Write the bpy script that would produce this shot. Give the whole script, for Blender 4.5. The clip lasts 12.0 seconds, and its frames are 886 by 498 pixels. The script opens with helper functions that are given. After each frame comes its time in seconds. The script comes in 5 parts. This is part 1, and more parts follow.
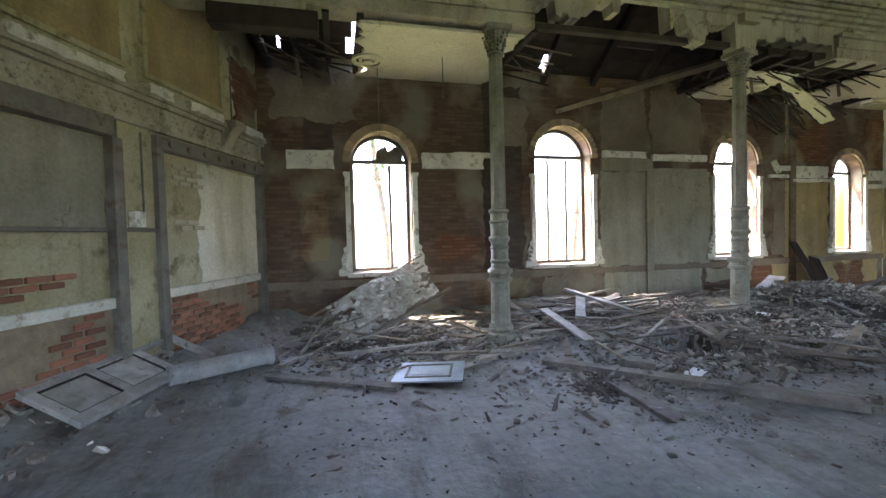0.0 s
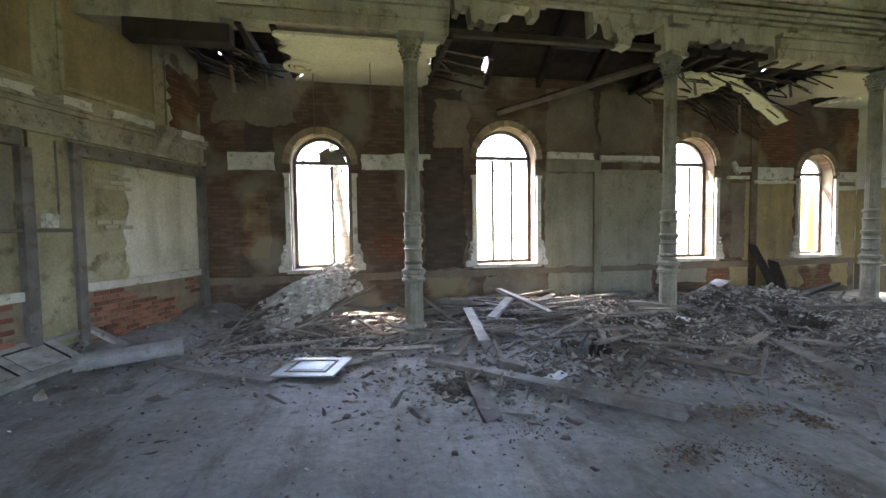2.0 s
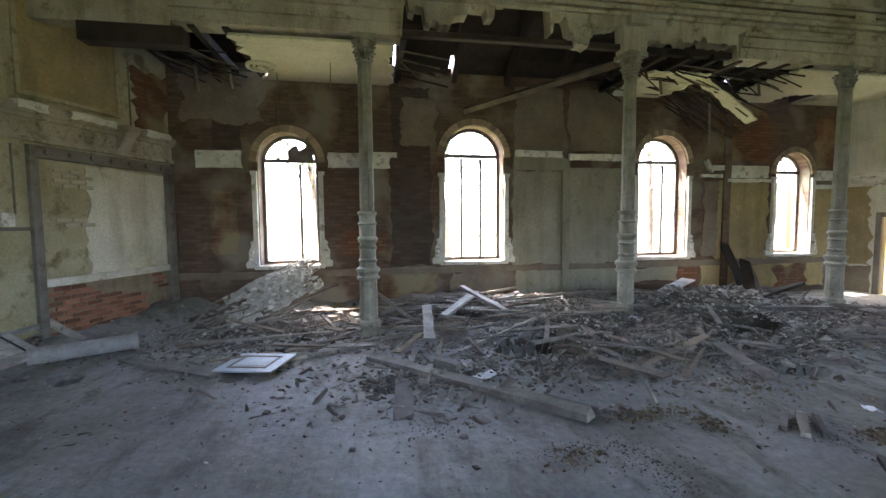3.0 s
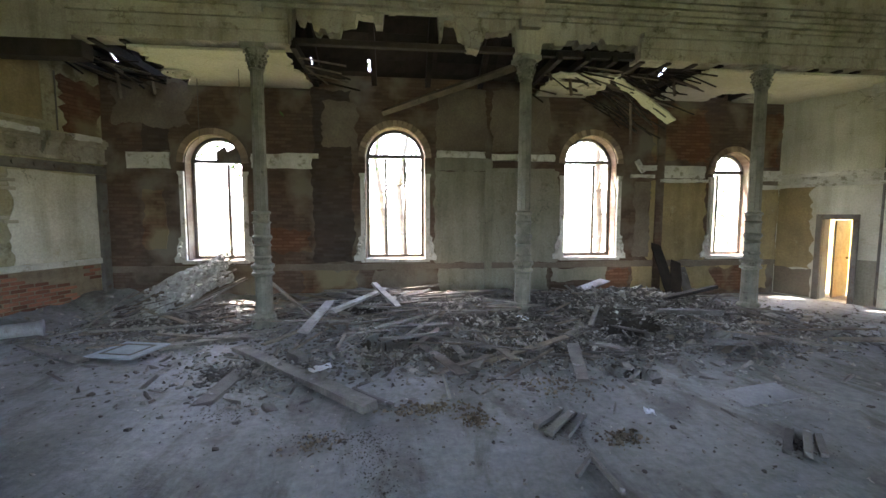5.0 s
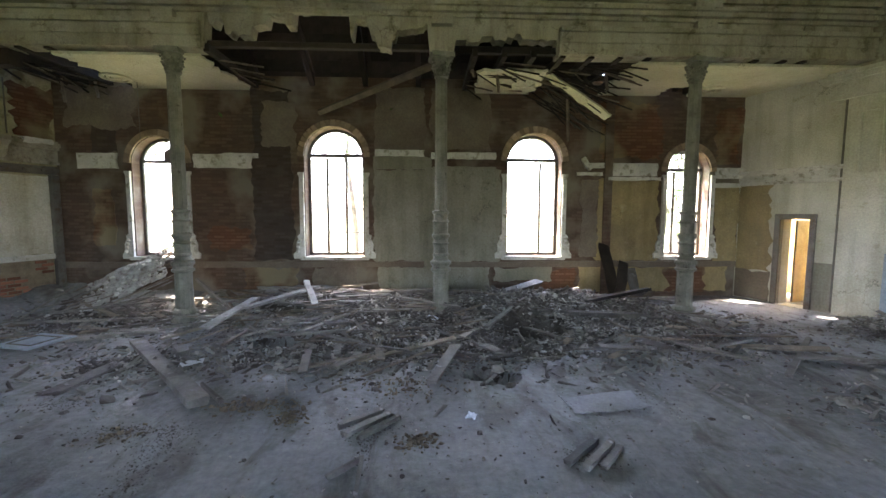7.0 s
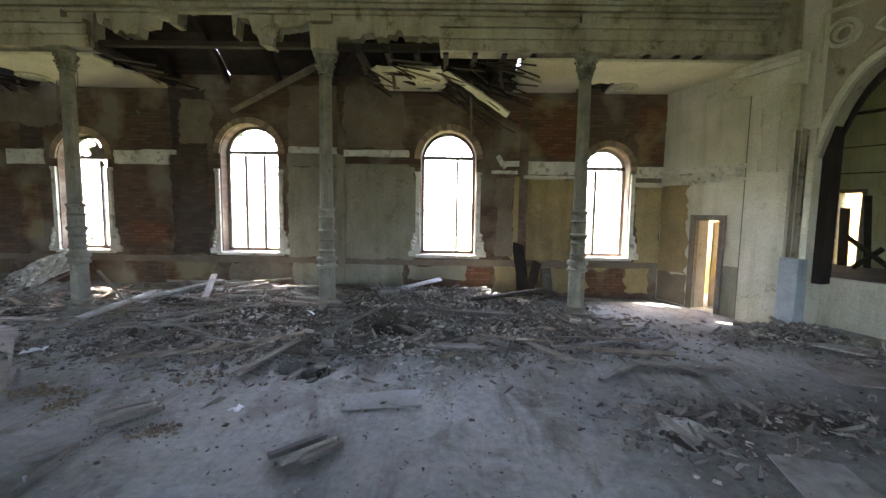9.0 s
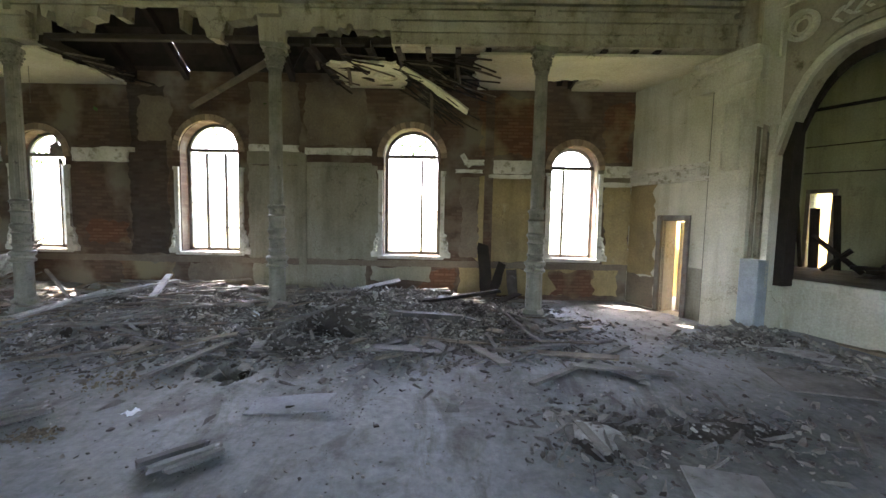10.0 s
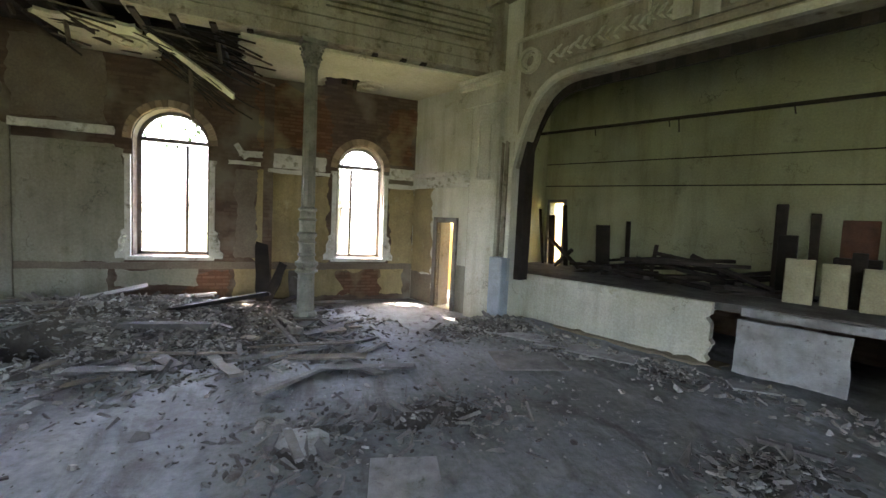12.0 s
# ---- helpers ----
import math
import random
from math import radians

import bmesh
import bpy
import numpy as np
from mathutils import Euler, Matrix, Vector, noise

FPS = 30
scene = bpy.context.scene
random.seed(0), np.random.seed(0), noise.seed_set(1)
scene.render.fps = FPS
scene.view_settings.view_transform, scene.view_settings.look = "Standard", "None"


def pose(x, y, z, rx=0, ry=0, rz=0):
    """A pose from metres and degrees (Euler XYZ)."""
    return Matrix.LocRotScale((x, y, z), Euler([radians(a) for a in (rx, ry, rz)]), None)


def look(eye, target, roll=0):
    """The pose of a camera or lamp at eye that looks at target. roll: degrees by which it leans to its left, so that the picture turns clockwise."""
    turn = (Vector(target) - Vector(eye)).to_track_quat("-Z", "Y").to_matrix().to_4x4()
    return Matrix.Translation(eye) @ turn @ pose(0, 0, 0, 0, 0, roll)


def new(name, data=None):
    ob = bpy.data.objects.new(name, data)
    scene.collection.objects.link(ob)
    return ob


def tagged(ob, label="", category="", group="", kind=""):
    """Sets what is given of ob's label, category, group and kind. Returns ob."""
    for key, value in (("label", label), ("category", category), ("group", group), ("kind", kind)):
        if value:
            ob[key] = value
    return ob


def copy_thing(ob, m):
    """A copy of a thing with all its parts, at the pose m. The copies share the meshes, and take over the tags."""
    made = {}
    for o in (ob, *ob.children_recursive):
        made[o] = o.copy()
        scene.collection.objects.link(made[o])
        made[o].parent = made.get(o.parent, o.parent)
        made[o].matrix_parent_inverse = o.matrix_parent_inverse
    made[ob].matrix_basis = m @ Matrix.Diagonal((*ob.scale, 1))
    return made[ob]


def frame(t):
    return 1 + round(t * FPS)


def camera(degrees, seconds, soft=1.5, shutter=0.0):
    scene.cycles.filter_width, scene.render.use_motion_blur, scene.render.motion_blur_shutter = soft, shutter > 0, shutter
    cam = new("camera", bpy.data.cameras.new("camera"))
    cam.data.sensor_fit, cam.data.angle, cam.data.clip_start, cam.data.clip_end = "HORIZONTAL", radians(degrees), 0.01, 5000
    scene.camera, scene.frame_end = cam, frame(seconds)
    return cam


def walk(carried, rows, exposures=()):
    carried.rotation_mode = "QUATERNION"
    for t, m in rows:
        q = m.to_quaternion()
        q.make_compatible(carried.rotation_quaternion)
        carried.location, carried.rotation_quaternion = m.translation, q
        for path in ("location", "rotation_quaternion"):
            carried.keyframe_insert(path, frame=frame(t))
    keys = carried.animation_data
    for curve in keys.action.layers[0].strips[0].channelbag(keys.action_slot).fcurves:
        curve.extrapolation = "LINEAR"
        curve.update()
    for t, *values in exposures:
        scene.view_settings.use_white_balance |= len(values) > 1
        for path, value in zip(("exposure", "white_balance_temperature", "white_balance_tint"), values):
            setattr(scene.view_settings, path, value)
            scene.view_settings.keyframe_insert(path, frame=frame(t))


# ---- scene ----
# ---- camera ----
cam = camera(93.3, 12.0)
ROWS = [
    (0.0, 1.946, 0.193, 1.730, -13.885, -1.812, 1.495),
    (0.5, 2.391, 0.025, 1.755, -13.230, -1.960, 1.326),
    (1.0, 2.808, -0.134, 1.781, -12.356, -2.201, 1.079),
    (1.5, 3.239, -0.269, 1.814, -11.566, -2.536, 0.870),
    (2.0, 3.659, -0.443, 1.849, -10.800, -2.773, 0.773),
    (2.5, 4.101, -0.612, 1.900, -10.068, -3.298, 0.540),
    (3.0, 4.559, -0.732, 1.980, -9.703, -3.950, 0.401),
    (5.0, 6.968, -1.352, 2.079, -6.172, -4.684, -0.085),
    (5.5, 7.481, -1.485, 2.104, -5.308, -4.704, -0.151),
    (6.0, 8.000, -1.515, 2.118, -4.396, -5.059, -0.150),
    (6.5, 8.539, -1.502, 2.120, -3.298, -5.027, -0.242),
    (7.0, 9.131, -1.492, 2.106, -2.320, -4.996, -0.207),
    (9.0, 11.760, -1.534, 2.093, 0.495, -5.132, -0.860),
    (9.5, 12.218, -1.405, 2.045, 0.853, -4.919, -0.889),
    (10.0, 12.684, -1.287, 1.996, 0.767, -4.533, -1.104),
    (10.5, 13.126, -1.250, 1.966, -0.237, -4.190, -1.191),
    (11.0, 13.508, -1.254, 1.986, -5.572, -4.229, -1.703),
    (11.5, 13.754, -1.308, 2.021, -12.757, -4.239, -2.337),
    (12.0, 13.853, -1.337, 2.023, -21.377, -3.864, -2.718),
]
walk(cam, [(t, pose(x, y, z, 90 + pitch, roll, yaw)) for t, x, y, z, yaw, pitch, roll in ROWS], exposures=[(0.0, 6.18, 6180, 20), (3.0, 5.99, 6220, 20), (6.0, 5.86, 6270, 20), (12.0, 5.92, 6420, 20)])

# ---- world and sun ----
SUN_EL, SUN_AZ = radians(59), radians(-49)  # azimuth from +y towards +x
world = bpy.data.worlds.new("sky")
scene.world = world
world.use_nodes = True
wn = world.node_tree
sky = wn.nodes.new("ShaderNodeTexSky")
sky.sky_type, sky.sun_disc = "NISHITA", False
sky.sun_elevation, sky.sun_rotation = SUN_EL, SUN_AZ
sky.dust_density, sky.air_density = 3.0, 1.0
wn.nodes["Background"].inputs[1].default_value = 0.15
wn.links.new(sky.outputs[0], wn.nodes["Background"].inputs[0])
sun = new("sun", bpy.data.lights.new("sun", "SUN"))
sun.data.energy, sun.data.angle, sun.data.color = 2.8, radians(0.6), (1.0, 0.93, 0.8)
sdir = Vector((math.sin(SUN_AZ) * math.cos(SUN_EL), math.cos(SUN_AZ) * math.cos(SUN_EL), math.sin(SUN_EL)))
sun.matrix_world = look(sdir * 40, (0, 0, 0))

# ---- the plan ----
YW, YC = 8.79, 6.64          # window wall, line of columns
COLS = (4.49, 9.42, 14.34)
SOFFIT, AISLE, CEIL = 5.05, 4.95, 7.3
WINS = ((2.2, 3.42), (6.22, 7.62), (11.12, 12.46), (15.12, 16.2))  # clear openings
SILL, SPRINGS = 1.03, (3.25, 3.43, 3.36, 3.15)
TH = 0.42

# ---- materials ----
def mat(name, c1, c2, rough=0.9, scale=3.0, c3=None, fine=40.0, bump=0.25, metal=0.0, spread=(0.35, 0.65), stain=0.45, vary=0.0, grain_range=(0.72, 1.2), streak=0.0, crack=0.0):
    """Two noise scales of colour, a third colour in stains, fine relief; vary shifts the value from object to object."""
    m = bpy.data.materials.new(name)
    m.use_nodes = True
    t = m.node_tree
    b = t.nodes["Principled BSDF"]
    b.inputs["Roughness"].default_value, b.inputs["Metallic"].default_value = rough, metal
    b.inputs["Specular IOR Level"].default_value = 0.25
    co = t.nodes.new("ShaderNodeTexCoord")

    def nz(s, d=6.0, r=0.6):
        n = t.nodes.new("ShaderNodeTexNoise")
        n.inputs["Scale"].default_value, n.inputs["Detail"].default_value, n.inputs["Roughness"].default_value = s, d, r
        t.links.new(co.outputs["Object"], n.inputs["Vector"])
        return n

    def mix(fac, a, c, mode="MIX"):
        x = t.nodes.new("ShaderNodeMix")
        x.data_type, x.blend_type = "RGBA", mode
        for sock, v in ((0, fac), (6, a), (7, c)):
            if isinstance(v, tuple):
                x.inputs[sock].default_value = (*v, 1)
            elif isinstance(v, float):
                x.inputs[sock].default_value = v
            else:
                t.links.new(v, x.inputs[sock])
        return x.outputs[2]

    def ramp(v, lo, hi):
        r = t.nodes.new("ShaderNodeMapRange")
        r.inputs[1].default_value, r.inputs[2].default_value = lo, hi
        t.links.new(v, r.inputs[0])
        return r.outputs[0]

    big, small = nz(scale), nz(fine, 4.0, 0.7)
    col = mix(ramp(big.outputs[0], *spread), c1, c2)
    if c3:
        col = mix(ramp(nz(scale * 2.3, 8.0, 0.65).outputs[0], stain + 0.08, stain + 0.2), col, c3)
    if streak:   # runs of damp down the wall
        mp = t.nodes.new("ShaderNodeMapping")
        mp.inputs["Scale"].default_value = (2.6, 2.6, 0.3)
        t.links.new(co.outputs["Object"], mp.inputs[0])
        sn = nz(1.0, 7.0, 0.65)
        t.links.new(mp.outputs[0], sn.inputs["Vector"])
        fac = t.nodes.new("ShaderNodeMath")
        fac.operation = "MULTIPLY"
        fac.inputs[1].default_value = streak
        t.links.new(ramp(sn.outputs[0], 0.48, 0.72), fac.inputs[0])
        col = mix(fac.outputs[0], col, (0.42, 0.37, 0.28), "MULTIPLY")
    if crack:    # hairline cracks between large flakes
        wob, vo, add = nz(2.2, 5.0, 0.6), t.nodes.new("ShaderNodeTexVoronoi"), t.nodes.new("ShaderNodeVectorMath")
        add.operation = "MULTIPLY_ADD"
        add.inputs[1].default_value = (0.9, 0.9, 0.9)
        t.links.new(wob.outputs["Color"], add.inputs[0])
        t.links.new(co.outputs["Object"], add.inputs[2])
        vo.feature = "DISTANCE_TO_EDGE"
        vo.inputs["Scale"].default_value = 0.8
        t.links.new(add.outputs[0], vo.inputs["Vector"])
        cr = t.nodes.new("ShaderNodeMapRange")
        cr.inputs[1].default_value, cr.inputs[2].default_value, cr.inputs[3].default_value, cr.inputs[4].default_value = 0.002, 0.009, crack, 0.0
        t.links.new(vo.outputs["Distance"], cr.inputs[0])
        here = t.nodes.new("ShaderNodeMath")
        here.operation = "MULTIPLY"
        t.links.new(cr.outputs[0], here.inputs[0])
        t.links.new(ramp(nz(0.9, 4.0, 0.6).outputs[0], 0.5, 0.62), here.inputs[1])
        col = mix(here.outputs[0], col, (0.2, 0.17, 0.13), "MULTIPLY")
    g = ramp(small.outputs[0], 0.2, 0.8)
    grain = t.nodes.new("ShaderNodeMapRange")
    grain.inputs[3].default_value, grain.inputs[4].default_value = grain_range
    t.links.new(g, grain.inputs[0])
    hs = t.nodes.new("ShaderNodeHueSaturation")
    t.links.new(col, hs.inputs["Color"])
    if vary:
        oi, mr, mu = t.nodes.new("ShaderNodeObjectInfo"), t.nodes.new("ShaderNodeMapRange"), t.nodes.new("ShaderNodeMath")
        mr.inputs[3].default_value, mr.inputs[4].default_value = 1 - vary, 1 + vary
        mu.operation = "MULTIPLY"
        ge, ad = t.nodes.new("ShaderNodeNewGeometry"), t.nodes.new("ShaderNodeMath")
        ad.operation = "ADD"
        fr = t.nodes.new("ShaderNodeMath")
        fr.operation = "FRACT"
        t.links.new(oi.outputs["Random"], ad.inputs[0])
        t.links.new(ge.outputs["Random Per Island"], ad.inputs[1])
        t.links.new(ad.outputs[0], fr.inputs[0])
        t.links.new(fr.outputs[0], mr.inputs[0])
        t.links.new(mr.outputs[0], mu.inputs[0])
        t.links.new(grain.outputs[0], mu.inputs[1])
        t.links.new(mu.outputs[0], hs.inputs["Value"])
    else:
        t.links.new(grain.outputs[0], hs.inputs["Value"])
    t.links.new(hs.outputs[0], b.inputs["Base Color"])
    bp = t.nodes.new("ShaderNodeBump")
    bp.inputs["Strength"].default_value, bp.inputs["Distance"].default_value = bump, 0.02
    mh = t.nodes.new("ShaderNodeMath")
    mh.operation = "ADD"
    t.links.new(big.outputs[0], mh.inputs[0])
    t.links.new(small.outputs[0], mh.inputs[1])
    t.links.new(mh.outputs[0], bp.inputs["Height"])
    t.links.new(bp.outputs[0], b.inputs["Normal"])
    return m


def brick_mat(name, c1, c2, mortar, worn, amount=0.5):
    """Brickwork seen from far off: courses at true size, with plaster remains and soot over it."""
    m = mat(name, c1, c2, 0.95, 1.2, fine=60.0, bump=0.3)
    t = m.node_tree
    b = t.nodes["Principled BSDF"]
    src = b.inputs["Base Color"].links[0].from_socket
    co, mp = t.nodes.new("ShaderNodeTexCoord"), t.nodes.new("ShaderNodeMapping")
    mp.inputs["Rotation"].default_value = (radians(90), 0, 0)
    t.links.new(co.outputs["Object"], mp.inputs[0])
    br = t.nodes.new("ShaderNodeTexBrick")
    br.inputs["Scale"].default_value, br.inputs["Mortar Size"].default_value = 1.0, 0.012
    br.inputs["Brick Width"].default_value, br.inputs["Row Height"].default_value = 0.26, 0.077
    br.inputs["Color1"].default_value, br.inputs["Color2"].default_value = (1, 1, 1, 1), (0.6, 0.55, 0.5, 1)
    br.inputs["Mortar"].default_value = (*mortar, 1)
    t.links.new(mp.outputs[0], br.inputs["Vector"])
    mx = t.nodes.new("ShaderNodeMix")
    mx.data_type, mx.blend_type = "RGBA", "MULTIPLY"
    mx.inputs[0].default_value = 0.85
    t.links.new(src, mx.inputs[6])
    t.links.new(br.outputs[0], mx.inputs[7])
    n, r, w = t.nodes.new("ShaderNodeTexNoise"), t.nodes.new("ShaderNodeMapRange"), t.nodes.new("ShaderNodeMix")
    n.inputs["Scale"].default_value, n.inputs["Detail"].default_value = 0.9, 9.0
    t.links.new(co.outputs["Object"], n.inputs["Vector"])
    r.inputs[1].default_value, r.inputs[2].default_value = amount, amount + 0.12
    t.links.new(n.outputs[0], r.inputs[0])
    w.data_type = "RGBA"
    w.inputs[7].default_value = (*worn, 1)
    t.links.new(r.outputs[0], w.inputs[0])
    t.links.new(mx.outputs[2], w.inputs[6])
    t.links.new(w.outputs[2], b.inputs["Base Color"])
    return m


def floor_mat():
    """Dust over floor boards: the joints show faintly where the dust is thin."""
    m = mat("dusty_boards", (0.225, 0.227, 0.21), (0.118, 0.115, 0.098), 0.74, 0.6, (0.12, 0.108, 0.09), 11.0, 0.7, stain=0.5, grain_range=(0.55, 1.3))
    t = m.node_tree
    b = t.nodes["Principled BSDF"]
    b.inputs["Specular IOR Level"].default_value = 0.45
    src = b.inputs["Base Color"].links[0].from_socket
    co, mp, br = t.nodes.new("ShaderNodeTexCoord"), t.nodes.new("ShaderNodeMapping"), t.nodes.new("ShaderNodeTexBrick")
    mp.inputs["Rotation"].default_value = (0, 0, radians(90))
    br.inputs["Scale"].default_value, br.inputs["Mortar Size"].default_value = 1.0, 0.012
    br.inputs["Brick Width"].default_value, br.inputs["Row Height"].default_value = 7.3, 0.17
    br.inputs["Color1"].default_value, br.inputs["Color2"].default_value, br.inputs["Mortar"].default_value = (1, 1, 1, 1), (0.88, 0.87, 0.86, 1), (0.45, 0.43, 0.4, 1)
    t.links.new(co.outputs["Object"], mp.inputs[0])
    t.links.new(mp.outputs[0], br.inputs["Vector"])
    n, r, mx = t.nodes.new("ShaderNodeTexNoise"), t.nodes.new("ShaderNodeMapRange"), t.nodes.new("ShaderNodeMix")
    n.inputs["Scale"].default_value, n.inputs["Detail"].default_value = 0.7, 8.0
    r.inputs[1].default_value, r.inputs[2].default_value, r.inputs[3].default_value, r.inputs[4].default_value = 0.42, 0.66, 0.17, 0.0
    t.links.new(co.outputs["Object"], n.inputs["Vector"])
    t.links.new(n.outputs[0], r.inputs[0])
    mx.data_type, mx.blend_type = "RGBA", "MULTIPLY"
    t.links.new(r.outputs[0], mx.inputs[0])
    t.links.new(src, mx.inputs[6])
    t.links.new(br.outputs[0], mx.inputs[7])
    t.links.new(mx.outputs[2], b.inputs["Base Color"])
    return m


def add_smears(m, dark, size):
    """Large damp and trodden smears, stretched across the hall."""
    t = m.node_tree
    b = t.nodes["Principled BSDF"]
    src = b.inputs["Base Color"].links[0].from_socket
    co, mp, n, r, mx = (t.nodes.new("ShaderNode" + k) for k in ("TexCoord", "Mapping", "TexNoise", "MapRange", "Mix"))
    mp.inputs["Scale"].default_value = (1.6, 0.7, 1)
    mp.inputs["Rotation"].default_value = (0, 0, radians(14))
    n.inputs["Scale"].default_value, n.inputs["Detail"].default_value, n.inputs["Roughness"].default_value, n.inputs["Distortion"].default_value = size, 9.0, 0.68, 0.6
    r.inputs[1].default_value, r.inputs[2].default_value, r.inputs[4].default_value = 0.5, 0.62, 0.9
    mx.data_type, mx.blend_type = "RGBA", "MULTIPLY"
    mx.inputs[7].default_value = (*dark, 1)
    t.links.new(co.outputs["Object"], mp.inputs[0])
    t.links.new(mp.outputs[0], n.inputs["Vector"])
    t.links.new(n.outputs[0], r.inputs[0])
    t.links.new(r.outputs[0], mx.inputs[0])
    t.links.new(src, mx.inputs[6])
    t.links.new(mx.outputs[2], b.inputs["Base Color"])
    return m


